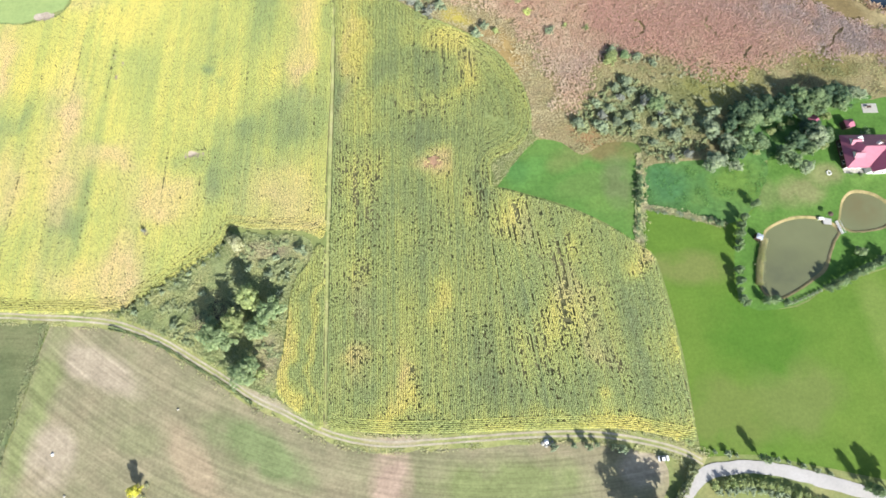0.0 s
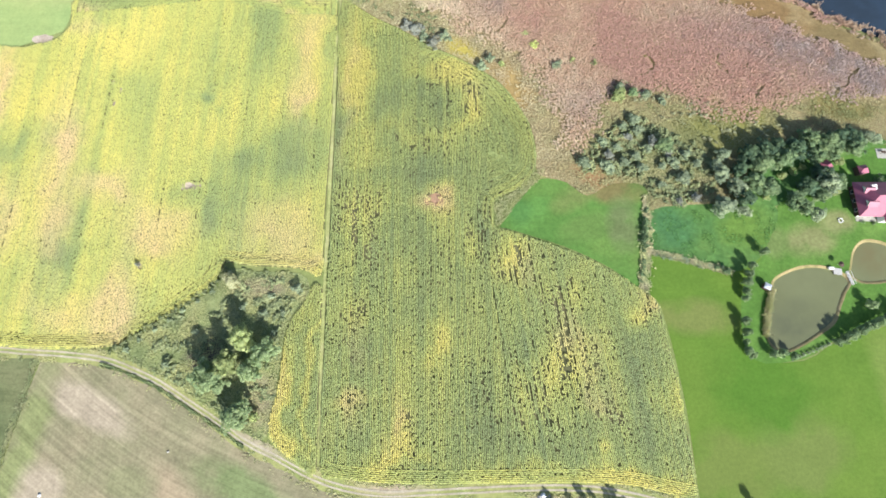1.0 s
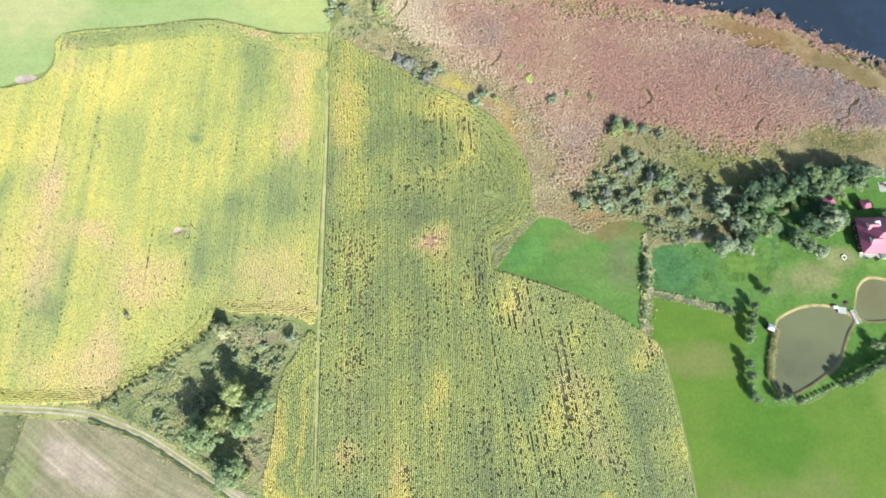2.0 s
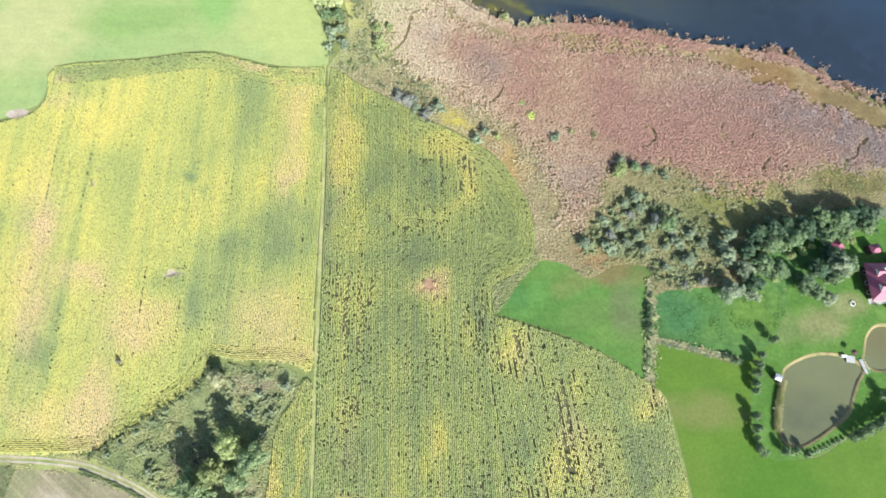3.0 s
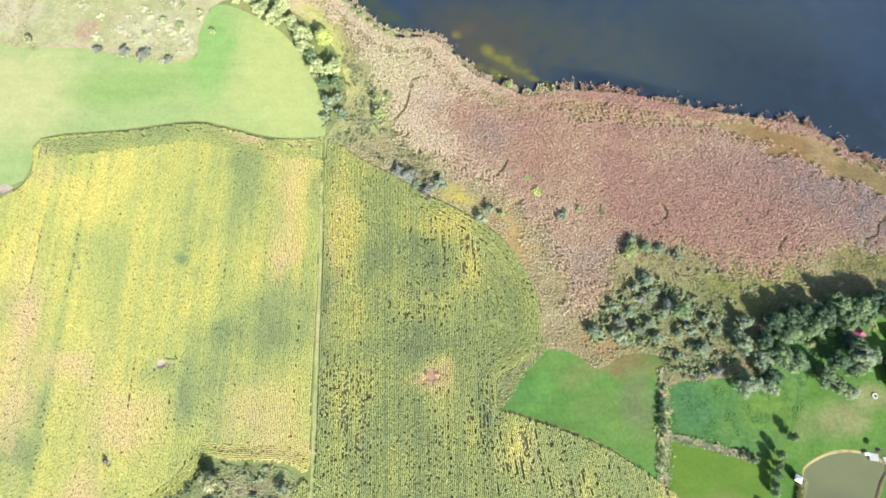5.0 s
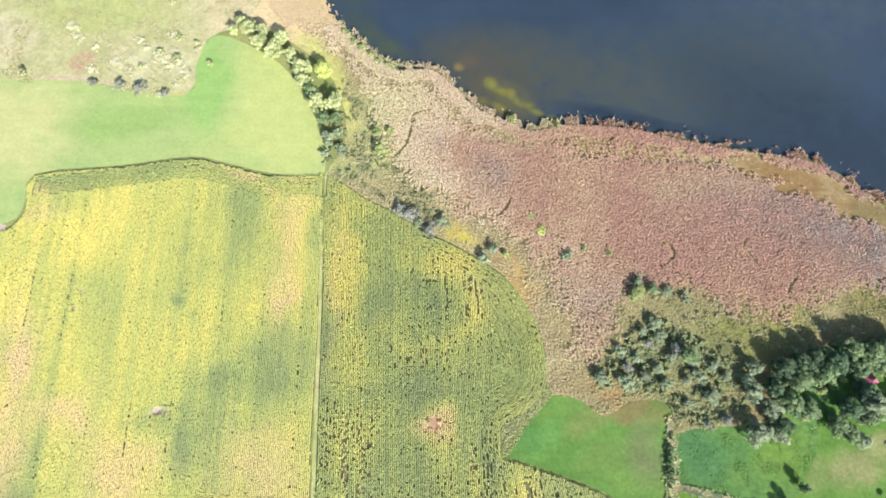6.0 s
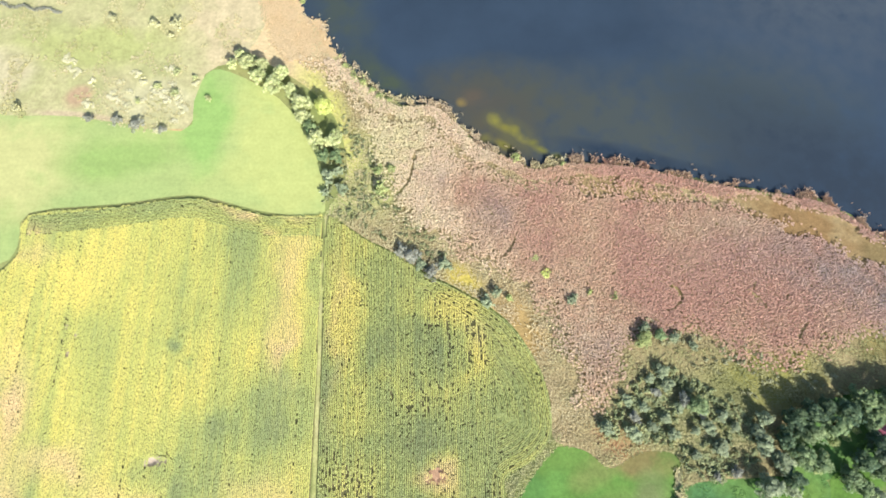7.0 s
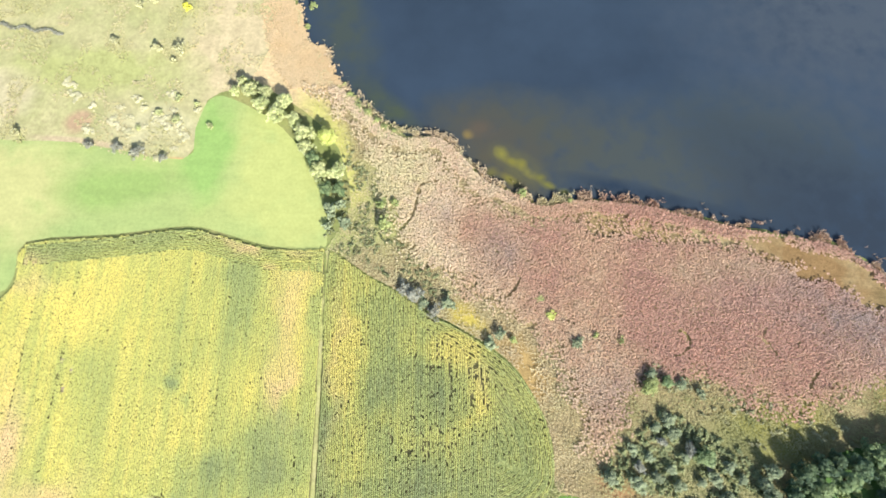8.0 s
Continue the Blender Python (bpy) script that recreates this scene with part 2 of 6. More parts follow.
# Spots at (160, 174) and (180, 275) paint weaker and stronger sky glare.
M_LAKE = water("lake_water", (0.026, 0.042, 0.064), [
    (70, 203, 95, 26, -6, (0.050, 0.062, 0.062)), (26, 214, 40, 18, -10, (0.056, 0.062, 0.052)), (18, 208, 26, 16, -35, (0.060, 0.060, 0.050)), (24, 194, 20, 9, -35, (0.070, 0.066, 0.045)), (-45, 262, 14, 40, 15, (0.045, 0.06, 0.055)), (-24, 222, 22, 6, -45, (0.05, 0.066, 0.045)), (130, 215, 50, 22, -10, (0.040, 0.055, 0.062)), (160, 174, 75, 26, -32, (0.026, 0.038, 0.054)), (180, 275, 90, 60, 0, (0.050, 0.066, 0.085)),
    (29, 197.5, 15, 6, -40, (0.085, 0.085, 0.045)), (21.2, 203.7, 3.8, 2.8, -60, (0.17, 0.16, 0.04)), (25.0, 200.0, 3.4, 2.0, -20, (0.15, 0.14, 0.035)), (29.0, 198.9, 2.8, 2.4, 0, (0.16, 0.15, 0.035)), (31.8, 195.4, 4.2, 2.0, -35, (0.17, 0.16, 0.04)), (36.4, 193.2, 2.4, 1.8, 0, (0.12, 0.12, 0.035)), (39.2, 190.2, 3.6, 1.7, -20, (0.14, 0.14, 0.035)), (45.5, 187.4, 3.2, 1.7, -15, (0.12, 0.125, 0.035)), (17.5, 195.5, 3.2, 2.6, 0, (0.11, 0.105, 0.04)), (8, 212, 2.6, 2.2, 0, (0.20, 0.15, 0.05)), (13, 214, 8, 4, 0, (0.078, 0.066, 0.05)), (24, 192.5, 5, 2, -30, (0.14, 0.13, 0.035)), (70, 189, 26, 3.6, -13, (0.020, 0.034, 0.055)), (95, 182, 34, 3, -13, (0.024, 0.037, 0.054))])
M_POND = water("pond_water", (0.138, 0.146, 0.074), [(126, 24, 14, 8, 30, (0.115, 0.122, 0.07)), (160, 50, 10, 8, 0, (0.16, 0.145, 0.07))], 0.06)
M_BARK = solid("bark", (0.10, 0.075, 0.055), 0.9, 0.1, 0, 0.3, 6)

M_CROP = foliage("crop_leaf", [(0.0, (0.33, 0.395, 0.185)), (0.3, (0.44, 0.505, 0.20)), (0.65, (0.61, 0.625, 0.21)), (1.0, (0.79, 0.715, 0.225))], dry=(0.87, 0.67, 0.37), spread=0.10, through_light=0.25)
# M_REED's dry colour also holds the view-dependent darkening of the eastern reeds.
M_REED = foliage("reed_blade", [(0.0, (0.475, 0.292, 0.222)), (0.35, (0.52, 0.362, 0.25)), (0.7, (0.63, 0.51, 0.36)), (1.0, (0.60, 0.54, 0.33))], dry=(0.37, 0.295, 0.262), spread=0.11, through_light=0.25)
M_SEDGE = foliage("sedge_blade", [(0.0, (0.27, 0.29, 0.12)), (0.5, (0.47, 0.45, 0.22)), (1.0, (0.66, 0.59, 0.36))], dry=(0.54, 0.39, 0.24), spread=0.15)
M_WEED = foliage("weed_leaf", [(0.0, (0.22, 0.30, 0.14)), (0.5, (0.38, 0.43, 0.19)), (1.0, (0.56, 0.56, 0.25))], dry=(0.54, 0.46, 0.29), spread=0.15)
M_ORANGE = foliage("orange_sedge_blade", [(0.0, (0.66, 0.50, 0.29)), (1.0, (0.78, 0.65, 0.41))], dry=(0.73, 0.55, 0.32), spread=0.08)
M_STRAW = foliage("straw_blade", [(0.0, (0.50, 0.52, 0.24)), (1.0, (0.72, 0.66, 0.40))], dry=(0.66, 0.50, 0.36), spread=0.2)
M_GRASS = foliage("grass_blade", [(0.0, (0.12, 0.27, 0.07)), (0.5, (0.18, 0.33, 0.08)), (1.0, (0.34, 0.38, 0.12))], spread=0.3)
LEAF = {
    "green": foliage("leaf_green", [(0.0, (0.13, 0.205, 0.10)), (0.5, (0.195, 0.275, 0.13)), (1.0, (0.30, 0.385, 0.175))], through_light=0.26),
    "dark": foliage("leaf_dark", [(0.0, (0.07, 0.125, 0.075)), (1.0, (0.155, 0.225, 0.108))], through_light=0.26),
    "grey": foliage("leaf_grey_green", [(0.0, (0.225, 0.28, 0.175)), (1.0, (0.415, 0.48, 0.285))], through_light=0.26),
    "dusky": foliage("leaf_dusky", [(0.0, (0.287, 0.301, 0.252)), (1.0, (0.413, 0.422, 0.337))], through_light=0.4),
    "silver": foliage("leaf_silver_green", [(0.0, (0.235, 0.325, 0.155)), (1.0, (0.43, 0.52, 0.26))], through_light=0.4),
    "lime": foliage("leaf_yellow_green", [(0.0, (0.293, 0.364, 0.155)), (1.0, (0.532, 0.584, 0.249))], through_light=0.4),
    "lemon": foliage("leaf_lemon", [(0.0, (0.605, 0.678, 0.212)), (1.0, (0.823, 0.860, 0.339))], through_light=0.4),
    "yellow": foliage("leaf_yellow", [(0.0, (0.726, 0.690, 0.098)), (1.0, (0.880, 0.860, 0.184))], through_light=0.4),
    "pale": foliage("leaf_pale_green", [(0.0, (0.40, 0.46, 0.22)), (1.0, (0.72, 0.75, 0.40))], through_light=0.4),
    "olive": foliage("leaf_olive", [(0.0, (0.21, 0.25, 0.125)), (1.0, (0.40, 0.43, 0.215))], through_light=0.3),
    "cream": foliage("leaf_cream", [(0.0, (0.58, 0.57, 0.36)), (1.0, (0.76, 0.73, 0.52))], spread=0.12, through_light=0.4),
    "sand": foliage("leaf_sand", [(0.0, (0.465, 0.462, 0.271)), (1.0, (0.619, 0.617, 0.373))], through_light=0.4),
}


# ---- geometry helpers ----
def smooth(points, closed=True, n=5):
    """A rounded line through the corners of a plan."""
    p = np.array(points, float)
    out = []
    k = len(p)
    for i in range(k if closed else k - 1):
        if closed:
            a, b, c, d = p[(i - 1) % k], p[i], p[(i + 1) % k], p[(i + 2) % k]
        else:
            a, b, c, d = p[max(i - 1, 0)], p[i], p[i + 1], p[min(i + 2, k - 1)]
        for j in range(n):
            t = j / n
            out.append(0.5 * ((2 * b) + (c - a) * t + (2 * a - 5 * b + 4 * c - d) * t * t + (3 * b - a - 3 * c + d) * t ** 3))
    if not closed:
        out.append(p[-1])
    return np.array(out)


def inside(x, y, outline):
    hit = np.zeros(x.shape, bool)
    k = len(outline)
    for i in range(k):
        (x1, y1), (x2, y2) = outline[i], outline[(i + 1) % k]
        if y1 == y2:
            continue
        cross = (y1 > y) != (y2 > y)
        hit ^= cross & (x < (x2 - x1) * (y - y1) / (y2 - y1) + x1)
    return hit


def far_from(x, y, line, closed=False):
    best = np.full(x.shape, 1e9)
    k = len(line)
    for i in range(k if closed else k - 1):
        a, b = line[i], line[(i + 1) % k]
        d = b - a
        q = max(float(d @ d), 1e-9)
        t = np.clip(((x - a[0]) * d[0] + (y - a[1]) * d[1]) / q, 0, 1)
        best = np.minimum(best, np.hypot(x - a[0] - t * d[0], y - a[1] - t * d[1]))
    return best


LATTICE = np.random.default_rng(3).random((256, 256))


def drift(x, y, size):
    """Smooth random field between 0 and 1 with features of about the given size."""
    u, v = np.asarray(x) / size + 1000, np.asarray(y) / size + 1000
    i, j = np.floor(u).astype(int), np.floor(v).astype(int)
    f, g = u - i, v - j
    f, g = f * f * (3 - 2 * f), g * g * (3 - 2 * g)
    L = lambda a, b: LATTICE[a % 256, b % 256]
    return (L(i, j) * (1 - f) + L(i + 1, j) * f) * (1 - g) + (L(i, j + 1) * (1 - f) + L(i + 1, j + 1) * f) * g


def blobs(x, y, spots):
    total = np.zeros(np.shape(x))
    for cx, cy, rx, ry, amount in spots:
        total += amount * np.exp(-((x - cx) / rx) ** 2 - ((y - cy) / ry) ** 2)
    return total


def mesh_of(name, verts, faces, mat, **attrs):
    """A mesh object from arrays: faces all of one size."""
    me = bpy.data.meshes.new(name)
    verts, faces = np.asarray(verts, np.float32), np.asarray(faces, np.int32)
    n, k = faces.shape
    me.vertices.add(len(verts))
    me.vertices.foreach_set("co", verts.ravel())
    me.loops.add(n * k)
    me.loops.foreach_set("vertex_index", faces.ravel())
    me.polygons.add(n)
    me.polygons.foreach_set("loop_start", np.arange(0, n * k, k, dtype=np.int32))
    for key, value in attrs.items():
        me.attributes.new(key, "FLOAT", "POINT").data.foreach_set("value", np.asarray(value, np.float32).ravel())
    me.update(calc_edges=True)
    me.materials.append(mat)
    return me


def linked(name, bm, mat):
    me = bpy.data.meshes.new(name)
    bm.to_mesh(me)
    bm.free()
    for m in mat if isinstance(mat, list) else [mat]:
        me.materials.append(m)
    return new(name, me)


def part(name, bm, mat, parent, label=""):
    ob = linked(name, bm, mat)
    ob.parent = parent
    return tagged(ob, label)


def thing(name, label, category, group="", at=None):
    ob = tagged(new(name), label, category, group)
    if at is not None:
        ob.matrix_basis = at
    return ob


def box(bm, x0, x1, y0, y1, z0, z1, bevel=0.0, m=None):
    made = bmesh.ops.create_cube(bm, size=1.0)["verts"]
    t = Matrix.Translation(((x0 + x1) / 2, (y0 + y1) / 2, (z0 + z1) / 2)) @ Matrix.Diagonal((x1 - x0, y1 - y0, z1 - z0, 1))
    bmesh.ops.transform(bm, matrix=(m @ t) if m else t, verts=made)
    if bevel:
        edges = list({e for v in made for e in v.link_edges})
        bmesh.ops.bevel(bm, geom=edges, offset=bevel, segments=2, affect="EDGES", profile=0.6)
    return bm


def boxed(*args, **kw):
    return box(bmesh.new(), *args, **kw)


def rod(bm, a, b, r0, r1, sides=7):
    a, b = Vector(a), Vector(b)
    made = bmesh.ops.create_cone(bm, cap_ends=True, segments=sides, radius1=r0, radius2=r1, depth=(b - a).length)["verts"]
    bmesh.ops.transform(bm, matrix=Matrix.Translation((a + b) / 2) @ (b - a).to_track_quat("Z", "Y").to_matrix().to_4x4(), verts=made)
    return bm


def sheet(name, outline, z, mat, label, category, holes=()):
    """A flat piece of land cover with the given outline, cut out where the holes are."""
    points, edges = [], []
    for loop in (outline, *holes):
        n = len(points)
        points += [Vector((float(x), float(y))) for x, y in loop]
        edges += [(n + i, n + (i + 1) % len(loop)) for i in range(len(loop))]
    co, _, tris, *_ = delaunay_2d_cdt(points, edges, [], 0, 1e-4)
    co, tris = np.array([(p.x, p.y, z) for p in co]), np.array([tuple(t) for t in tris])
    mid = co[tris].mean(1)
    keep = inside(mid[:, 0], mid[:, 1], outline)
    for hole in holes:
        keep &= ~inside(mid[:, 0], mid[:, 1], hole)
    tris = tris[keep]
    e1, e2 = co[tris[:, 1]] - co[tris[:, 0]], co[tris[:, 2]] - co[tris[:, 0]]
    back = e1[:, 0] * e2[:, 1] - e1[:, 1] * e2[:, 0] < 0
    tris[back] = tris[back][:, ::-1]
    return tagged(new(name, mesh_of(name, co, tris, mat)), label, category, kind="structure")


def ribbon(name, line, width, z, mat, label, category, ragged=0.0, crown=0.0):
    """A lane of land cover along a line, cambered and with uneven edges."""
    p = np.array(line)
    d = np.gradient(p, axis=0)
    d /= np.linalg.norm(d, axis=1)[:, None]
    nrm = np.stack([-d[:, 1], d[:, 0]], 1)
    wl = width / 2 * (1 + ragged * (drift(p[:, 0] + 7, p[:, 1], 2.5) - 0.5) * 2)
    wr = width / 2 * (1 + ragged * (drift(p[:, 0] + 57, p[:, 1], 2.5) - 0.5) * 2)
    rows = [np.c_[p + nrm * wl[:, None], np.full(len(p), z)], np.c_[p, np.full(len(p), z + crown)], np.c_[p - nrm * wr[:, None], np.full(len(p), z)]]
    k = len(p)
    verts = np.concatenate(rows)
    i = np.arange(k - 1)
    faces = np.concatenate([np.stack([i + r * k, i + (r + 1) * k, i + (r + 1) * k + 1, i + r * k + 1], 1) for r in (0, 1)])
    return tagged(new(name, mesh_of(name, verts, faces, mat)), label, category, kind="structure")


def tufts(name, x, y, mat, label, category, blades=4, low=0.1, mid=(0.25, 0.5), tip=(0.5, 0.4), width=0.2, tone=None, dry=None, size=None, ground=0.1, aim=None, even=0.5, mat_pad=None, rough=0.3):
    """Many small plants in one mesh: each blade is a folded kite from the stem, with (reach, height) at its widest place and at its tip."""
    n = len(x)
    size = np.ones(n) if size is None else size
    first = RNG.random((n, 1)) * 6.283 if aim is None else np.broadcast_to(np.reshape(aim, (-1, 1)), (n, 1))
    a = first + np.arange(blades) * 6.283 / blades + RNG.normal(0, 0.35 if aim is None else 0.3, (n, blades))
    s = size[:, None] * (1 - even / 2 + even * RNG.random((n, blades)))
    if aim is not None:
        s = s * np.where(np.arange(blades) % 2 == 0, 1.15, 0.54)[None, :]
    ca, sa = np.cos(a), np.sin(a)
    base = np.stack([x, y, np.full(n, ground)], 1)[:, None, :]

    def at(reach, height, side):
        v = np.stack([ca * reach * s - sa * side * s, sa * reach * s + ca * side * s, height * s * (1 - rough / 2 + rough * RNG.random((n, blades)))], 2)
        return base + v

    v = np.stack([at(0.02, low, 0.0), at(mid[0], mid[1], -width), at(tip[0], tip[1], 0.0), at(mid[0], mid[1], width)], 2)
    if mat_pad:
        # one broad low leaf pad under the blades, along the row
        half, up, slim = mat_pad
        c, d = np.cos(first[:, 0]), np.sin(first[:, 0])
        pad = []
        for p, r in ((-1, -1), (1, -1), (1, 1), (-1, 1)):
            f, g = p * half * RNG.uniform(0.9, 1.1, n), r * half * slim * RNG.uniform(0.9, 1.1, n)
            pad.append(np.stack([x + c * f - d * g, y + d * f + c * g, ground + up * (1 + 0.05 * RNG.standard_normal(n))], 1))
        v = np.concatenate([v, np.stack(pad, 1)[:, None]], 1)
        blades += 1
    faces = np.arange(n * blades * 4).reshape(-1, 4)
    spread = lambda q: np.repeat(np.zeros(n) if q is None else np.clip(q, 0, 1), blades * 4)
    me = mesh_of(name, v.reshape(-1, 3), faces, mat, tone=spread(tone), dry=spread(dry))
    return tagged(new(name, me), label, category, kind="stuff")


def scattered(outline, step, jitter=0.5):
    """Random, even points within an outline."""
    lo, hi = outline.min(0), outline.max(0)
    gx, gy = np.meshgrid(np.arange(lo[0], hi[0], step), np.arange(lo[1], hi[1], step))
    x = gx.ravel() + RNG.uniform(-jitter, jitter, gx.size) * step
    y = gy.ravel() + RNG.uniform(-jitter, jitter, gx.size) * step
    keep = inside(x, y, outline)
    return x[keep], y[keep]


# ---- plan ----
LAKE = smooth([(-67.6, 277), (-61.9, 255.5), (-53, 249.9), (-46, 236.2), (-35.9, 224.4), (-23.9, 214.2), (-16.9, 210.5), (-3.2, 210.6), (8.2, 199.6), (14.8, 192.4), (27.9, 186.6), (36.5, 182.1), (47.6, 184.5), (58.6, 184.6),
               (78.1, 182.5), (99.2, 177), (120.2, 172.7), (141.1, 169.5), (154.6, 163.1), (164, 154.5), (178.9, 146.7), (192, 139), (230, 120), (300, 130), (340, 230), (330, 340), (120, 400), (-60, 370), (-80, 310)], n=7)
LAKE = LAKE + np.stack([drift(LAKE[:, 0], LAKE[:, 1], 3.0) - 0.5, drift(LAKE[:, 0] + 80, LAKE[:, 1], 3.0) - 0.5], 1) * 2.6
POND_A = smooth([(118.5, 16.9), (116.9, 20.3), (118.0, 25.5), (119.1, 30.2), (121.2, 35.5), (122.4, 40.2), (127.7, 43.4), (133.3, 45.1), (139.7, 45.5), (145.7, 43.9), (149.4, 40.6), (146.6, 36.4), (144.3, 32.2), (140.9, 25.9), (135.0, 21.8), (128.1, 17.8), (122.5, 15.6)])
POND_B = smooth([(150.9, 43.0), (151.8, 46.0), (154.2, 52), (158.6, 55.4), (165.2, 54.5), (170, 51), (172, 46), (167, 42), (160.6, 40.6), (154.4, 40.6)])
FIELD_EAST = smooth([(-41.9, 27), (-42.6, 60), (-43.2, 100), (-44.2, 130), (-44.6, 160), (-40, 160), (-29.9, 153.2), (-19.2, 147.5), (-6.5, 139.5), (3.8, 134.5), (13.9, 128.6), (23.8, 121), (30.4, 111.6), (34.8, 102.5), (36.6, 92), (36, 83),
                     (29, 75.4), (20.4, 70.5), (19.9, 60.5), (25, 58.5), (46.4, 51.5), (63, 43.5), (74.6, 35.2), (78.6, 31), (81.2, 16), (83.6, -6), (84.6, -32.2), (75.6, -30.9), (60.5, -28.2), (33.4, -28.1), (2.4, -28.9), (-17, -28.8), (-34.5, -27.4), (-39.6, -25.6), (-40.9, 0)], n=3)
STRIP = smooth([(-43.6, 27), (-44.0, 36), (-47.0, 37.5), (-50.5, 30), (-55, 22.8), (-56.2, 10), (-57, -1.5), (-58.5, -14.5), (-48.4, -22.9), (-41.5, -26), (-42.6, 0)], n=3)
FIELD_WEST = smooth([(-44.9, 60), (-44.6, 41), (-52.7, 43.6), (-72, 44.5), (-81, 45.5), (-83.5, 38.5), (-95.9, 28.2), (-113.2, 17.6), (-118, 14.6), (-141.5, 13.6), (-165, 14.8), (-215, 17), (-215, 128), (-180, 138), (-166, 142), (-160.8, 150.2), (-160, 163.8),
                     (-127.2, 166.9), (-99.8, 170.5), (-84.3, 167.3), (-66.7, 163), (-49.5, 162.6), (-46.4, 161), (-46, 130), (-45.2, 100)], n=3)
THICKET = smooth([(-117, 13.4), (-107.3, 19.6), (-95.9, 27.6), (-83, 36.5), (-80.6, 43.2), (-67.6, 42.2), (-52.5, 41.5), (-48.5, 36), (-50.8, 30.2), (-55.6, 22.8), (-56.8, 10.4), (-57.4, -1.5), (-59.2, -15.0), (-65.2, -15.0), (-75.7, -8.6), (-86.6, -2.3), (-97.7, 3.9), (-108.8, 8.6)], n=3)
TRACK = smooth([(-215, 14.2), (-162.6, 13.2), (-149.9, 12.4), (-135.2, 11.7), (-120.4, 10.0), (-109.5, 6.7), (-98.6, 2.1), (-87.6, -4.1), (-76.7, -10.3), (-66.1, -16.8), (-55.9, -21.3), (-43.7, -27.0), (-31.9, -30.6), (-18.4, -32.2), (-4.9, -31.7), (12.4, -30.7), (31.6, -29.8), (48.9, -29.8), (60.3, -31.1), (71.5, -33.3), (80.6, -36.1), (86.7, -39.4)], False, 6)
ROAD = smooth([(62, -72), (72, -57), (78.1, -50), (84.6, -43.7), (91, -41.4), (103.1, -40.8), (116, -42.9), (130.3, -46.8), (146.1, -50.6), (190, -61)], False, 8)
STUBBLE = smooth([(-142.5, 10.0), (-135.4, 9.8), (-120.7, 8.1), (-110.2, 4.9), (-99.4, 0.4), (-88.5, -5.7), (-77.7, -11.9), (-67.0, -18.5), (-56.6, -23.0), (-44.4, -28.7), (-32.3, -32.5), (-18.4, -34.1), (-4.8, -33.6), (12.5, -32.6), (31.7, -31.7), (48.8, -31.7), (60.0, -33.0), (71.0, -35.1), (74, -46), (62, -62), (40, -95), (-158, -95), (-149, -30)], n=3)
DARKCROP = smooth([(-215, 13.5), (-162, 10.8), (-144.4, 9.6), (-150.6, -31), (-153, -40), (-215, -44)], n=3)
MARSH = smooth([(-46, 163), (-41, 161.5), (-29.9, 154), (-19.2, 148.5), (-6.5, 140.3), (3.8, 135.3), (13.9, 129.5), (23.8, 121.8), (30.4, 112.3), (34.8, 103.2), (37, 93), (37, 82.5), (44, 79.5), (52, 74), (62, 68), (76, 66), (82, 66), (100, 69.5), (125, 70), (160, 92), (200, 96), (260, 90), (260, 130), (180, 160),
                (160, 166), (120, 176), (80, 186), (40, 187), (10, 205), (-15, 213), (-40, 235), (-58, 258), (-66, 285), (-100, 285), (-95, 250), (-82, 236), (-60, 222), (-44, 205), (-38, 180)], n=3)
WOODFLOOR = smooth([(116, 71), (118, 78), (120, 86), (124, 90), (134, 95), (150, 98), (166, 99), (176, 96), (158, 89), (150, 78), (130, 70), (118, 67.5)], n=3)
PADDOCK = smooth([(22.4, 61), (31, 72.8), (38.4, 79.8), (48.2, 78.4), (56, 73), (66, 78), (78.4, 77), (78.4, 66.6), (75.8, 48.2), (74.8, 36.2), (63, 44.4), (46.5, 52.6), (25, 59.6)], n=3)
MEADOW = smooth([(75.4, 51), (93, 48.5), (110, 46), (120, 49), (113, 34), (112, 24), (110, 12.5), (128, 12), (141.6, 19.2), (163, 25.4), (230, 46), (230, -40), (160, -46), (128, -41.5), (104, -37), (90, -37.4), (86, -34.5), (84.9, -6), (82.4, 16), (79.6, 31), (75.6, 36.5)], n=3)
ROUGH = smooth([(77.8, 66.5), (103, 70), (125.1, 70), (127.4, 63.9), (119.7, 50.2), (108, 43.5), (95.5, 47), (77.2, 50.6)], n=3)
LAWN = smooth([(127.4, 63.9), (130, 71), (150, 78), (158, 90), (200, 96), (230, 60), (225, 46), (163.2, 26), (141.6, 19.8), (127.9, 12.6), (109.2, 12.8), (109.5, 34.7), (119.7, 50.2)], n=3)
FARMEADOW = smooth([(-215, 212), (-180.7, 207.5), (-150.9, 206.6), (-106.5, 199.6), (-103, 213.4), (-99.1, 226.3), (-89.7, 227), (-67.4, 213.7), (-51.9, 191.7), (-46, 164.6), (-66.7, 164.4), (-84.4, 168.8), (-99.9, 172), (-127.3, 168.4), (-161, 165), (-162.6, 152), (-170, 144), (-215, 135)], n=3)
SCRUB = smooth([(-215, 211), (-180.7, 206.5), (-150.9, 205.6), (-106, 198.6), (-100, 226), (-84, 235), (-76, 262), (-84, 330), (-230, 330)], n=3)


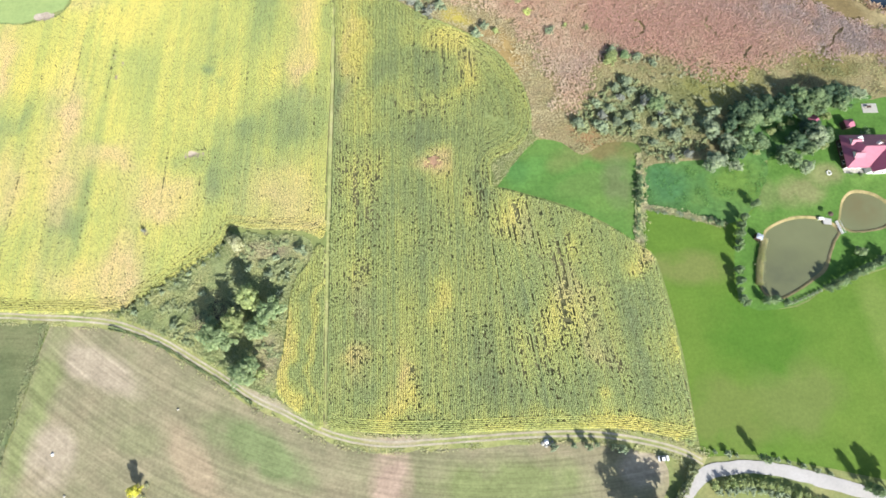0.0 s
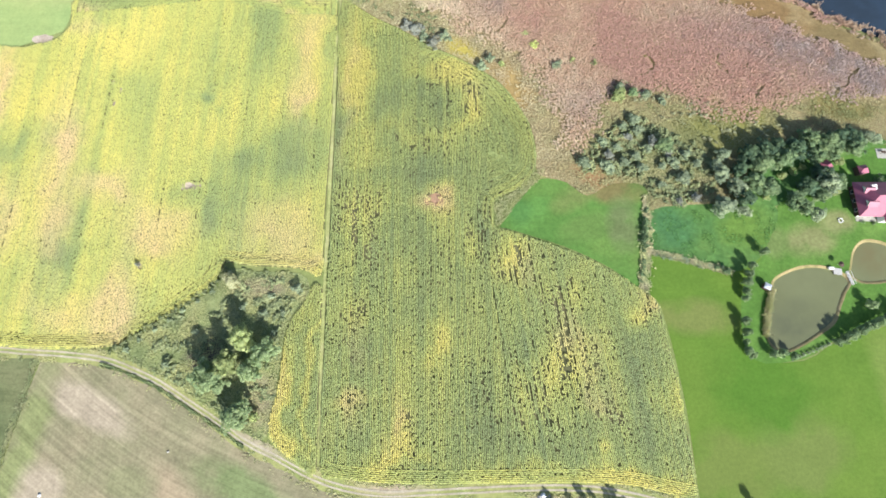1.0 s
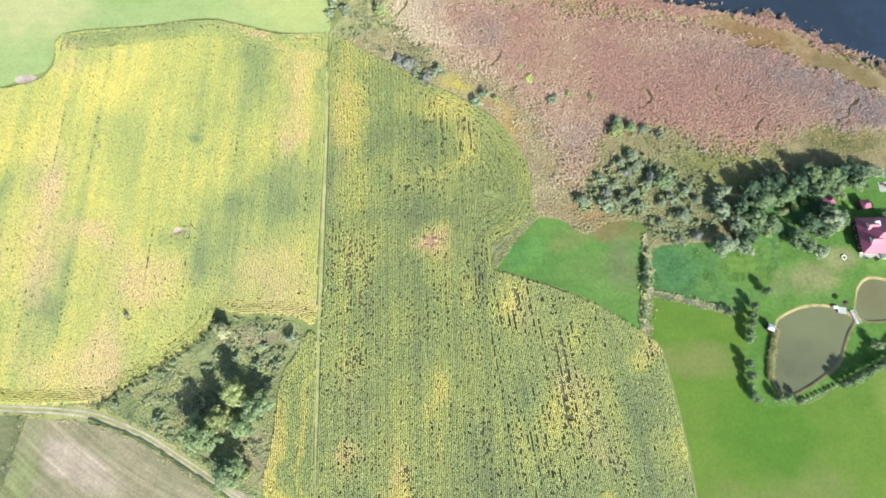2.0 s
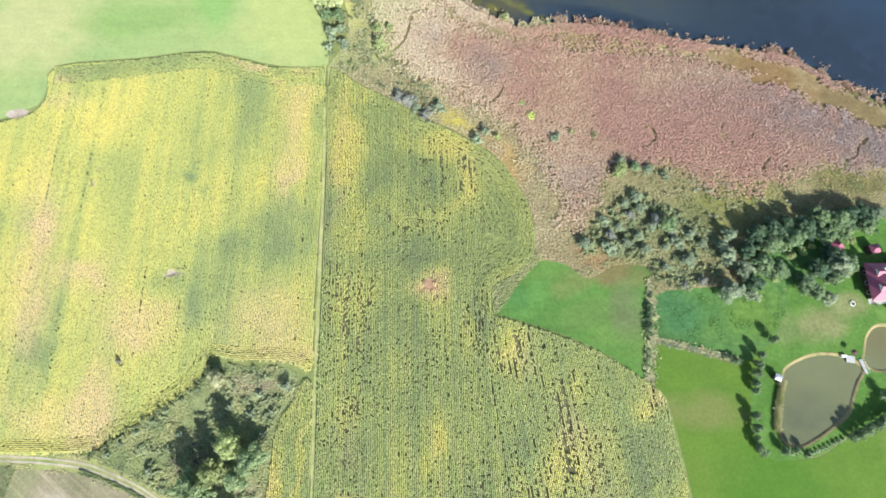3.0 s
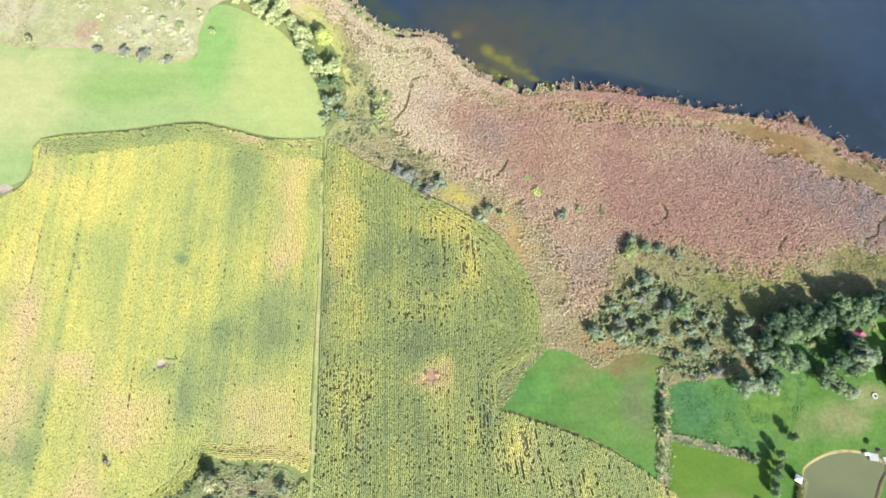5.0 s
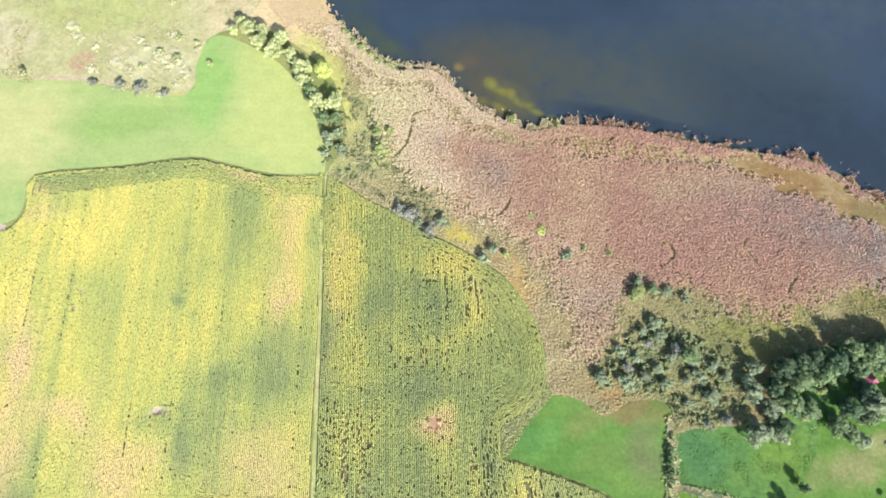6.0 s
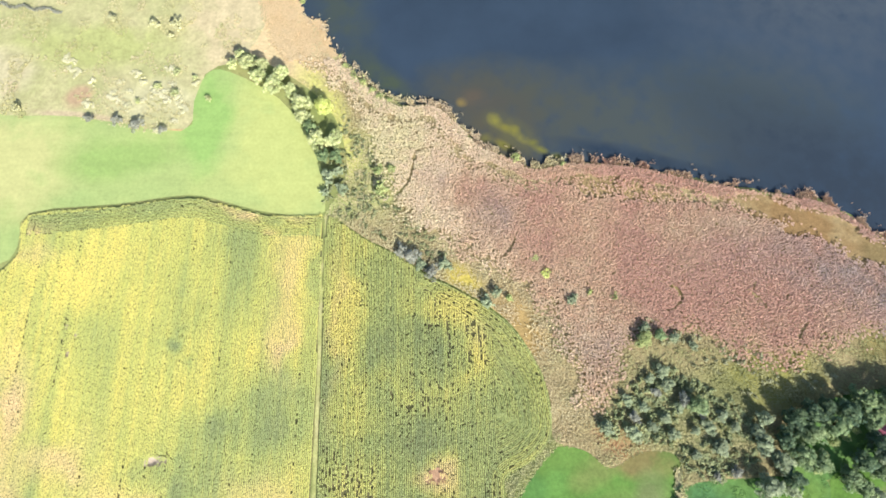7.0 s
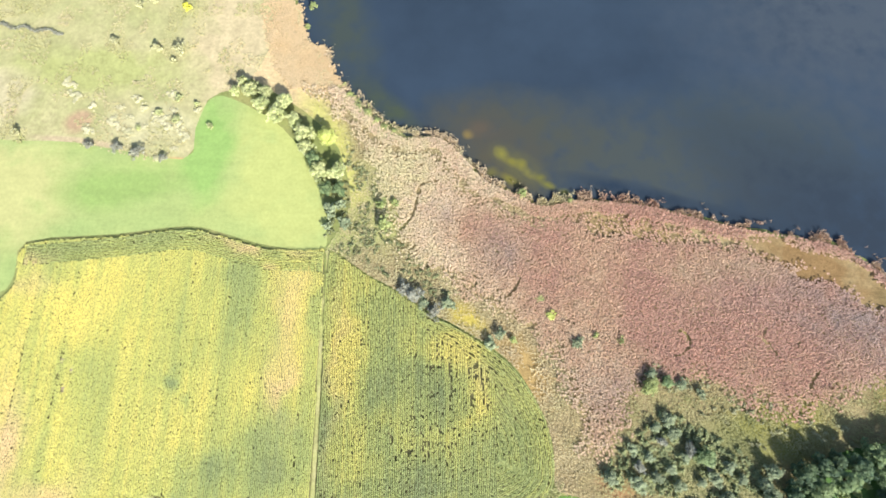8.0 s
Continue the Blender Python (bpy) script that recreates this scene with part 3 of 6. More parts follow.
def ground_height(x, y):
    """Flat farmland with hollows for the lake and the two ponds."""
    z = np.zeros(x.shape)
    for outline, slope, depth in ((LAKE, 5.0, 1.6), (POND_A, 2.4, 1.2), (POND_B, 2.4, 1.2)):
        lo, hi = outline.min(0) - 6, outline.max(0) + 6
        near = (x > lo[0]) & (x < hi[0]) & (y > lo[1]) & (y < hi[1])
        xs, ys = x[near], y[near]
        d = far_from(xs, ys, outline, True) * np.where(inside(xs, ys, outline), 1, -1)
        t = np.clip((d + slope * 0.35) / slope, 0, 1)
        z[near] = np.minimum(z[near], -depth * t * t * (3 - 2 * t))
    return z


def far_steps(a, b, step, reach):
    mid = np.arange(a, b + step, step)
    out = [step * 1.6]
    while out[-1] < reach:
        out.append(out[-1] * 1.6)
    out = np.array(out)
    return np.concatenate([(a - out)[::-1], mid, mid[-1] + out])


gx, gy = np.meshgrid(far_steps(-230, 345, 2.2, 3800), far_steps(-100, 405, 2.2, 3800))
k1, k0 = gx.shape
gz = ground_height(gx.ravel(), gy.ravel())
i, j = np.meshgrid(np.arange(k0 - 1), np.arange(k1 - 1))
q = (j * k0 + i).ravel()
gme = mesh_of("ground", np.stack([gx.ravel(), gy.ravel(), gz], 1), np.stack([q, q + 1, q + 1 + k0, q + k0], 1), M_GROUND)
gme.polygons.foreach_set("use_smooth", np.ones(len(gme.polygons), bool))
tagged(new("ground", gme), "rough green and straw-coloured grassland reaching the horizon", "ground", kind="structure")



def grown(outline, by):
    p = np.array(outline)
    d = np.roll(p, -1, 0) - np.roll(p, 1, 0)
    d /= np.linalg.norm(d, axis=1)[:, None]
    nrm = np.stack([d[:, 1], -d[:, 0]], 1)
    area = np.sum(p[:, 0] * np.roll(p[:, 1], -1) - np.roll(p[:, 0], -1) * p[:, 1])
    return p + nrm * by * (1 if area > 0 else -1)


sheet("lake", grown(LAKE, 0.5), -0.45, M_LAKE, "dark blue lake water with shallow weedy margins", "lake")
sheet("pond", grown(POND_A, 0.3), -0.4, M_POND, "murky olive-brown garden pond ringed by a sandy bank", "pond")
sheet("pond", grown(POND_B, 0.3), -0.4, M_POND, "smaller murky pond with a pale sandy rim", "pond")
POND_EDGE_A, POND_EDGE_B, LAKE_EDGE = grown(POND_A, 0.95), grown(POND_B, 0.95), grown(LAKE, 1.9)
sheet("marsh", MARSH, 0.015, M_MARSH, "rust-brown marsh litter below the reeds", "marsh", [LAKE_EDGE])
sheet("wood_floor", WOODFLOOR, 0.045, M_ROUGH, "green grassy floor of the lakeside wood", "ground")
sheet("garden_lawn", LAWN, 0.07, M_LAWN, "green garden lawn round the ponds with worn patches", "lawn", [POND_EDGE_A, POND_EDGE_B])
for shore, words in ((POND_A, "ochre sandy bank round the pond"), (POND_B, "pale sandy rim of the small pond")):
    rings = []
    for off, up in ((0.95, 0.08), (0.5, 0.07), (0.1, 0.05), (-0.9, 0.04)):
        r = grown(shore, off)
        r = r + (drift(r[:, :1] * 3, r[:, 1:] * 3, 5.0) - 0.5) * 0.5 * (off > 0.5)
        rings.append(np.c_[r, np.maximum(ground_height(r[:, 0], r[:, 1]), -9) + up])
    k = len(shore)
    i = np.arange(k)
    quads = np.concatenate([np.stack([i + a * k, (i + 1) % k + a * k, (i + 1) % k + (a + 1) * k, i + (a + 1) * k], 1) for a in range(3)])
    tagged(new("pond_bank", mesh_of("pond_bank", np.concatenate(rings), quads, M_SAND)), words, "bank", kind="structure")
sheet("far_meadow", FARMEADOW, 0.05, M_PASTURE, "pale green mown meadow beside the lakeside trees", "meadow")
sheet("scrub_pasture", SCRUB, 0.03, M_SCRUB, "dry straw-coloured pasture dotted with bushes", "pasture")
sheet("paddock", PADDOCK, 0.07, M_PADDOCK, "small bright green paddock with a rusty corner", "meadow")
sheet("meadow", MEADOW, 0.05, M_MEADOW, "smooth bright green mown meadow", "meadow")
sheet("rough_meadow", ROUGH, 0.06, M_ROUGH, "lush blue-green uncut meadow beside the wood", "meadow")
sheet("stubble_field", STUBBLE, 0.05, M_STUBBLE, "tilled brown stubble field with faint drill lines", "field")
sheet("green_field", DARKCROP, 0.04, M_DARKCROP, "dull green field of young crop", "field")
sheet("field_soil_east", FIELD_EAST, 0.06, M_SOIL, "brown soil under the yellowing crop", "field")
sheet("field_soil_strip", STRIP, 0.06, M_SOIL, "brown soil under a narrow strip of crop", "field")
sheet("field_soil_west", FIELD_WEST, 0.06, M_SOIL, "brown soil under the ripe yellow crop", "field")
sheet("thicket_floor", THICKET, 0.08, M_THICKET, "brown weedy floor of the field thicket", "ground")
ribbon("track_verge", TRACK, 5.2, 0.10, M_VERGE, "grassy verge along the dirt track", "verge", 0.35)
ribbon("track_rut", TRACK[1:-1] + (0, 0.75), 0.62, 0.14, M_TRACK, "pale dirt wheel rut of the field track", "track", 0.25, 0.01)
ribbon("track_rut", TRACK[1:-1] - (0, 0.75), 0.62, 0.14, M_TRACK, "pale dirt wheel rut of the field track", "track", 0.25, 0.01)
ribbon("gravel_road", ROAD, 4.1, 0.15, M_ROAD, "pale grey gravel road curving past the meadow", "road", 0.12, 0.06)
ribbon("field_path", smooth([(-45.1, 163), (-45.3, 130), (-44.4, 100), (-43.6, 60), (-42.9, 27), (-41.7, 0), (-40.6, -26)], False, 14), 1.25, 0.085, M_PATH, "straw-coloured grass strip between the two crop fields", "path", 0.4)

# ---- the crop, plant by plant ----
ROW, GAP = 0.62, 0.44
TONE_EAST = [(-32, 60, 8, 14, 0.3), (-36, 126, 6, 24, 0.5), (0, 16, 4, 6, 0.45), (26, 46, 6, 10, 0.42), (44, 8, 9, 12, 0.42), (47, 35, 7, 10, 0.4), (74, 27, 6, 8, 0.5), (-33, -11, 6, 5, 0.4), (-13, -14, 6, 13, 0.45), (-15, -25, 10, 3, 0.45), (68, -26, 15, 3, 0.4), (80, -6, 6, 12, 0.3),
             (9, 111, 5, 8, 0.2), (2, 128, 11, 6, 0.25), (-15, 114, 10, 9, -0.28), (-4, 86, 12, 7, -0.22), (-42, 103, 3, 9, -0.3), (19, -15, 18, 5, -0.15), (72, 4, 8, 12, -0.12), (15, 60, 5, 9, -0.25), (-3, 56, 8, 12, 0.15), (1, 120, 13, 12, -0.1), (0, 129, 12, 4, 0.2), (10, 119, 5, 16, 0.3), (-20, 122, 8, 6, -0.1),
             (-39, 133, 6, 19, 0.3), (-31, 93, 8, 7, 0.2), (-14, 102, 14, 4, 0.22), (-28, 27, 6, 13, 0.2), (10, 51, 5, 9, 0.25), (27, 2, 8, 8, 0.12), (-3, 71, 9, 8, 0.3), (45, -27, 40, 3.5, 0.3), (28, 24, 10, 16, -0.05)]
DRY_EAST = [(-13, -10, 4, 10, 0.4), (-33, -11, 5, 6, 0.35), (-29, 17, 4, 8, 0.2), (47, 17, 5, 9, 0.32), (54, 2, 5, 10, 0.3), (31, 40, 6, 7, 0.2), (78, 29, 4, 5, 0.35), (-2.8, 70.8, 5.5, 4.5, 0.7), (-40, 120, 2, 30, 0.25), (12, 124, 6, 5, 0.15)]
TONE_WEST = [(-72, 88, 18, 10, -0.55), (-55, 95, 9, 13, -0.45), (-86, 61, 6, 14, -0.55), (-68, 70, 13, 5, -0.2), (-97.6, 117.3, 5, 5, -0.8), (-175, 84, 5, 11, -0.55), (-138, 47, 5, 10, -0.35), (-137, 80, 4, 20, -0.3), (-145, 49, 8, 10, -0.4), (-90, 68, 5, 15, -0.3), (-131, 119, 6, 9, -0.16), (-128, 142, 22, 14, 0.2), (-164, 108, 12, 24, 0.25), (-142, 128, 6, 22, 0.15), (-150, 148, 10, 12, 0.2), (-80, 146, 5, 13, -0.12),
             (-73, 147, 8, 16, -0.35), (-92, 139, 4, 13, -0.15), (-116, 44, 4, 12, -0.2), (-140, 58, 6, 6, -0.25), (-56, 135, 5, 24, 0.22), (-47.5, 140, 1.8, 26, -0.3), (-64, 120, 3, 20, -0.12), (-160, 93, 5, 15, -0.2), (-160, 38, 8, 8, -0.3), (-101, 76, 7, 5, -0.3), (-56, 74, 6, 6, -0.2)]
DRY_WEST = [(-154, 85, 7.6, 15.6, 0.45), (-184, 120, 4.8, 20.4, 0.58), (-130, 74, 14.4, 8.4, 0.58), (-108, 56, 13.2, 9.6, 0.63), (-120, 27, 7.2, 10.8, 0.78), (-62, 58, 12.0, 10.8, 0.48), (-57, 111, 3.6, 9.6, 0.58), (-149, 92, 5.2, 8.4, 0.35), (-154, 100, 4.0, 21.6, 0.35), (-151, 56, 7.2, 12.0, 0.58), (-155, 155, 7.2, 4.8, 0.34), (-170, 63, 4.8, 12.0, 0.48),
            (-58, 135, 5.4, 28.8, 0.39), (-52, 44, 9.6, 4.8, 0.39), (-140, 28, 12.0, 7.2, 0.39), (-196, 60, 14.4, 36.0, 0.48)]
GAPPY = [(6, 120, 12, 14, 1), (-8, 99, 14, 8, 0.8), (-32, 58, 9, 22, 0.9), (-30, 25, 8, 20, 0.7), (10, 52, 8, 12, 0.6), (28, 44, 9, 12, 1), (46, 34, 9, 12, 1), (46, 8, 12, 16, 1), (-13, -12, 7, 14, 0.6), (-33, -11, 7, 7, 0.7), (25, 0, 20, 20, 0.5), (60, -5, 14, 14, 0.4), (-3, 40, 14, 14, 0.4), (15, 62, 7, 10, 0.6), (76, 27, 6, 7, 0.6)]
BALD = [(-2.8, 70.8, 4.2, 2.9), (-98.8, 75.8, 4.4, 2.0), (-135.2, 112, 0.9, 2.0), (-133.6, 118.5, 0.8, 1.7), (-137.6, 121.5, 0.7, 1.2), (-172, 142.6, 5.0, 2.4), (-113.2, 44.2, 1.2, 1.5)]


def bald(x, y):
    """How thin the crop stands: 1 in the middle of a failed patch, fading out round it."""
    out = np.zeros(x.shape)
    for cx, cy, rx, ry in BALD:
        turned = (x - cx) * 0.88 + (y - cy) * 0.3, (y - cy) * 0.95 - (x - cx) * 0.3
        out = np.maximum(out, np.clip(1.9 - 1.15 * np.hypot(turned[0] / rx, turned[1] / ry) - 1.1 * drift(x, y, 1.4), 0, 0.93))
    return out


def drill(outline, slope, y0, hold):
    """Plants in straight drill rows that drift sideways by slope for every metre along, where hold() allows them."""
    lo, hi = outline.min(0), outline.max(0)
    us = np.arange(lo[0] - 40, hi[0] + 40, ROW)
    vs = np.arange(lo[1], hi[1], GAP)
    u, v = np.meshgrid(us, vs)
    u, v = u.ravel(), v.ravel() + RNG.uniform(-0.2, 0.2, u.size)
    x = u + slope * (v - y0) + RNG.normal(0, 0.05, u.size)
    keep = inside(x, v, outline)
    x, v, u = x[keep], v[keep], u[keep]
    keep = hold(x, v)
    return x[keep], v[keep], u[keep]


TAKEN = set()


def free(x, y):
    """Where no headland row has been drilled yet."""
    return np.array([c not in TAKEN for c in zip(np.floor(x / 0.66).astype(int).tolist(), np.floor(y / 0.66).astype(int).tolist())], bool)


def take(x, y):
    TAKEN.update(zip(np.floor(x / 0.66).astype(int).tolist(), np.floor(y / 0.66).astype(int).tolist()))


def headland(line, width, side=1):
    """Plants in rows that follow the field's edge."""
    p = np.array(line)
    seg = np.linalg.norm(np.diff(p, axis=0), axis=1)
    s = np.concatenate([[0], np.cumsum(seg)])
    at = np.arange(0, s[-1], GAP)
    q = np.stack([np.interp(at, s, p[:, 0]), np.interp(at, s, p[:, 1])], 1)
    d = np.gradient(q, axis=0)
    for _ in range(3):
        d = (np.roll(d, 6, 0) + np.roll(d, -6, 0) + d) / 3
    d /= np.linalg.norm(d, axis=1)[:, None]
    nrm = np.stack([-d[:, 1], d[:, 0]], 1) * side
    xs, ys, us, an = [], [], [], []
    heading = np.arctan2(d[:, 1], d[:, 0])
    for row in np.arange(0.4, width, ROW):
        r = q + nrm * row + RNG.normal(0, 0.06, q.shape)
        xs.append(r[:, 0]), ys.append(r[:, 1]), us.append(np.full(len(q), row)), an.append(heading)
    return np.concatenate(xs), np.concatenate(ys), np.concatenate(us), np.concatenate(an)


def sown(name, x, y, u, tone_spots, dry_spots, base, gaps, label, aim=1.571, striped=1.0, slim=0.68, uneven=0.6, furrow=0.25):
    """Colour and thin out the drilled plants, and build them."""
    wx = x + (drift(x, y, 9) - 0.5) * 8 + (drift(x + 70, y, 3.5) - 0.5) * 3
    wy = y + (drift(x, y + 90, 11) - 0.5) * 16 + (drift(x, y + 40, 4) - 0.5) * 5
    streak = drift(u * 1.0, y * 0.02, 1.1) * 0.5 + drift(u, y * 0.06, 3.2) * 0.5
    tone = base + 0.14 * np.clip((y - 60) / 50, 0, 1) * (striped == 1) + (1.25 if striped == 1 else 0.85) * blobs(wx, wy, tone_spots) + (streak - 0.5) * 0.42 * striped + (drift(x, y, 14) - 0.5) * 0.3 + (drift(u, y * 0.4, 1.4) - 0.5) * 0.12 * striped + (LATTICE[np.floor(u / ROW + 0.5).astype(int) % 256, 7] - 0.5) * 0.2 * striped + ((LATTICE[np.floor((u + 80.3) / 14.4).astype(int) % 256, 19] - 0.5) * 0.16 + (drift(u + 9, y * 0.04, 4.0) - 0.5) * 0.3) * (striped < 1)
    dry = blobs(wx, wy, dry_spots) * (0.7 + 0.8 * ((2 * striped - 1) * drift(u, y * 0.15, 1.5) + (2 - 2 * striped) * drift(x, y * 0.6, 5.5)))
    weak_row = np.clip(drift(u * 1.6 + 31, y * 0.1, 1.0) * 2.0 - 0.5, 0.1, 1.4)
    patchy = np.clip(0.07 + blobs(wx, wy, GAPPY), 0, 1.0) if striped == 1 else 0.6
    hole = drift(u * 7.3, y * 2.6, 1.0) > 1.0 - 0.95 * gaps * weak_row * 1.5 * patchy
    row = np.floor(u / ROW + 0.5).astype(int)
    bare_row = (row % 3 == 0 if furrow > 0.3 else LATTICE[row % 256, 33] > 0.7) & (RNG.random(len(x)) < furrow * 1.8 * drift(x, y, 4) * np.minimum(1.0, 0.4 + 0.8 * patchy))
    keep = ~hole & ~bare_row & (RNG.random(len(x)) > np.maximum(bald(x, y), 0.05 * uneven))
    x, y, tone, dry = x[keep], y[keep], tone[keep], dry[keep]
    angle = np.broadcast_to(aim, keep.shape)[keep]
    size = (0.95 - 0.1 * uneven + (0.12 + 0.2 * uneven) * RNG.random(len(x))) * (1.03 - 0.2 * np.clip(dry, 0, 1))
    return tufts(name, x, y, M_CROP, label, "crop", 4, 0.58, (0.2, 0.66), (0.42, 0.6), 0.15, tone, dry, size, aim=angle, even=0.24 + 0.12 * uneven, mat_pad=(0.26, 0.54, slim), rough=0.14 + 0.16 * uneven)


EDGE_NE = smooth([(20.2, 61), (20.4, 70.5), (29, 75.4), (36, 83), (36.6, 92), (34.8, 102.5), (30.4, 111.6), (23.8, 121), (13.9, 128.6), (3.8, 134.5), (-6.5, 139.5)], False, 8)
EDGE_S = smooth([(-39.6, -26), (-34.5, -27.6), (-17, -29), (2.4, -29), (33.4, -28.3), (60.5, -28.4), (75.6, -31.1), (84.4, -32.4)], False, 8)
EDGE_NW = smooth([(-46.6, 161.8), (-49.5, 162.4), (-66.7, 162.8), (-84.3, 167.1), (-99.8, 170.3), (-127.2, 166.7), (-159.5, 163.4)], False, 8)
EDGE_SW = smooth([(-44.8, 41.5), (-52.7, 43.8), (-72, 44.7), (-81, 45.7), (-83.7, 39), (-95.9, 28.6), (-113.2, 18), (-118, 15), (-141.5, 14), (-165, 15.2), (-213, 17.2)], False, 8)
FAN = np.array([(20.5, 59.8), (18.4, 40), (23.9, 2), (27.5, -27), (84.4, -32), (83.4, -6), (81, 16), (78.4, 30.8), (74.5, 35), (63, 43.3), (46.4, 51.3), (25, 58.3)])

hx, hy, hu, ha = headland(EDGE_NE, 21.0, 1)
keep = inside(hx, hy, FIELD_EAST) & free(hx, hy) & (((hx > 17.8) & (hy > 60)) | (hu < 6.5))
take(hx[keep], hy[keep])
sown("crop_headland", hx[keep], hy[keep], hu[keep], TONE_EAST, DRY_EAST, 0.30, 0.30, "green crop rows curving round the field's end", ha[keep], furrow=0.5)
hx, hy, hu, ha = headland(EDGE_S, 4.6, 1)
keep = inside(hx, hy, FIELD_EAST) & free(hx, hy)
take(hx, hy)
sown("crop_headland", hx[keep], hy[keep], hu[keep], TONE_EAST, DRY_EAST, 0.42, 0.12, "yellow crop rows along the dirt track", ha[keep])
x, y, u = drill(FIELD_EAST, -0.022, 60, lambda a, b: free(a, b) & ~inside(a, b, FAN))
sown("crop_rows", x, y, u, TONE_EAST, DRY_EAST, 0.30, 0.40, "drilled rows of green crop turning yellow in patches")
x, y, u = drill(FAN, -0.145, 20, lambda a, b: free(a, b) & inside(a, b, FIELD_EAST))
sown("crop_rows", x, y, u, TONE_EAST, DRY_EAST, 0.29, 0.48, "slanting drilled rows of gappy yellow and green crop", 1.715)
x, y, u = drill(STRIP, -0.022, 60, lambda a, b: a < 1e9)
sown("crop_rows", x, y, u, [(-54.5, -2, 3.4, 20, 0.75), (-45, 5, 1.6, 34, 0.4), (-53, -16, 5, 5, 0.4)], [(-55, 0, 1.5, 14, 0.2)], 0.34, 0.12, "narrow strip of crop rows with a yellow margin")
hx, hy, hu, ha = headland(EDGE_NW, 7.5, 1)
keep = inside(hx, hy, FIELD_WEST) & free(hx, hy)
take(hx, hy)
sown("crop_headland", hx[keep], hy[keep], hu[keep], [(-60, 160, 12, 4, 0.3)], [(-72, 162, 16, 2.5, 0.6), (-156, 160, 6, 4, 0.6)], 0.22, 0.10, "pale crop rows along the meadow's edge", ha[keep])
hx, hy, hu, ha = headland(EDGE_SW, 4.5, -1)
keep = inside(hx, hy, FIELD_WEST) & free(hx, hy)
take(hx, hy)
sown("crop_headland", hx[keep], hy[keep], hu[keep], TONE_WEST, DRY_WEST, 0.66, 0.08, "yellow crop rows skirting the thicket", ha[keep])
x, y, u = drill(FIELD_WEST, 0.0, 90, lambda a, b: free(a, b) & (((a + 80.3) % 14.4 > 0.62) | (RNG.random(len(a)) > 0.8 * drift(np.floor((a + 80.3) / 14.4) * 9.7, b, 22.0) - 0.17)))
sown("crop_rows", x, y, u, TONE_WEST, DRY_WEST, 0.70, 0.012, "ripe yellow crop in drill rows with pale worn patches", striped=0.7, slim=0.85, uneven=0.15, furrow=0.03)
for cx, cy, rx, ry in BALD:
    a = np.linspace(0, 6.283, 28, endpoint=False)
    r = 0.85 + 0.4 * drift(np.cos(a) * 3 + cx, np.sin(a) * 3 + cy, 1.3)
    sheet("bare_patch", np.stack([cx + np.cos(a) * rx * r * 0.9, cy + np.sin(a) * ry * r * 0.9], 1), 0.09, M_BARE if cx < -50 else M_BARE_BROWN, "pale greyish bare soil where the crop failed" if cx < -50 else "rust-brown bare soil where the crop failed", "bare soil")

# ---- reeds, marsh plants and weeds ----
M_TUSSOCK = foliage("tussock_blade", [(0.0, (0.44, 0.45, 0.21)), (1.0, (0.58, 0.54, 0.32))], dry=(0.52, 0.43, 0.28), spread=0.1)
REEDBED = smooth([(-38, 200), (-30, 176), (-22, 160), (0, 146), (20, 134), (34, 120), (40, 104), (42, 92), (52, 84), (60, 92), (70, 108), (84, 112), (100, 106), (118, 101), (135, 104), (150, 109), (200, 106), (250, 100), (250, 120), (192, 137), (164, 153), (154, 162), (141, 168), (120, 171.5), (99, 175.8), (78, 181.3), (58.6, 183.4), (47.6, 183.3), (36.5, 181),
                  (27.9, 185.4), (14.8, 191.2), (8.2, 198.4), (-3.2, 209.4), (-16.9, 209.3), (-23.9, 213), (-35.9, 223), (-47, 235), (-54, 249), (-63, 255), (-69, 277), (-84, 277), (-74, 240), (-56, 222)], n=3)
x, y = scattered(REEDBED, 0.56)
shore = far_from(x, y, LAKE, True)
GLADE = smooth([(48, 176), (57, 174), (68, 172), (79, 170), (90, 168), (104, 167.5), (121, 166), (130, 163), (139.5, 159), (150, 153.5), (159, 148.3), (171, 142), (200, 128)], False, 6)


def glade(x, y):
    """The ochre sedge hollows behind the lakeside reeds, and a few clearings in the bed."""
    width = np.interp(x, [46, 60, 80, 96, 108, 118, 130, 150, 165, 200], [1.0, 3.2, 3.2, 1.2, 1.2, 3.6, 5.8, 5.8, 5.0, 6.0])
    strip = np.clip(1.75 - 1.2 * far_from(x, y, GLADE) / width + 1.2 * (drift(x, y, 5) - 0.5) + 0.8 * (drift(x, y, 1.7) - 0.5), 0, np.interp(x, [44, 60, 84, 98, 108, 119, 200], [0.4, 0.62, 0.62, 0.4, 0.4, 1.0, 1.0]))
    return np.clip(strip + blobs(x, y, [(152, 114, 9, 4.5, 1.0), (166, 110, 10, 3.6, 1.0), (28, 122, 10, 5, 0.9), (104, 99, 18, 7, 0.9)]), 0, 1)


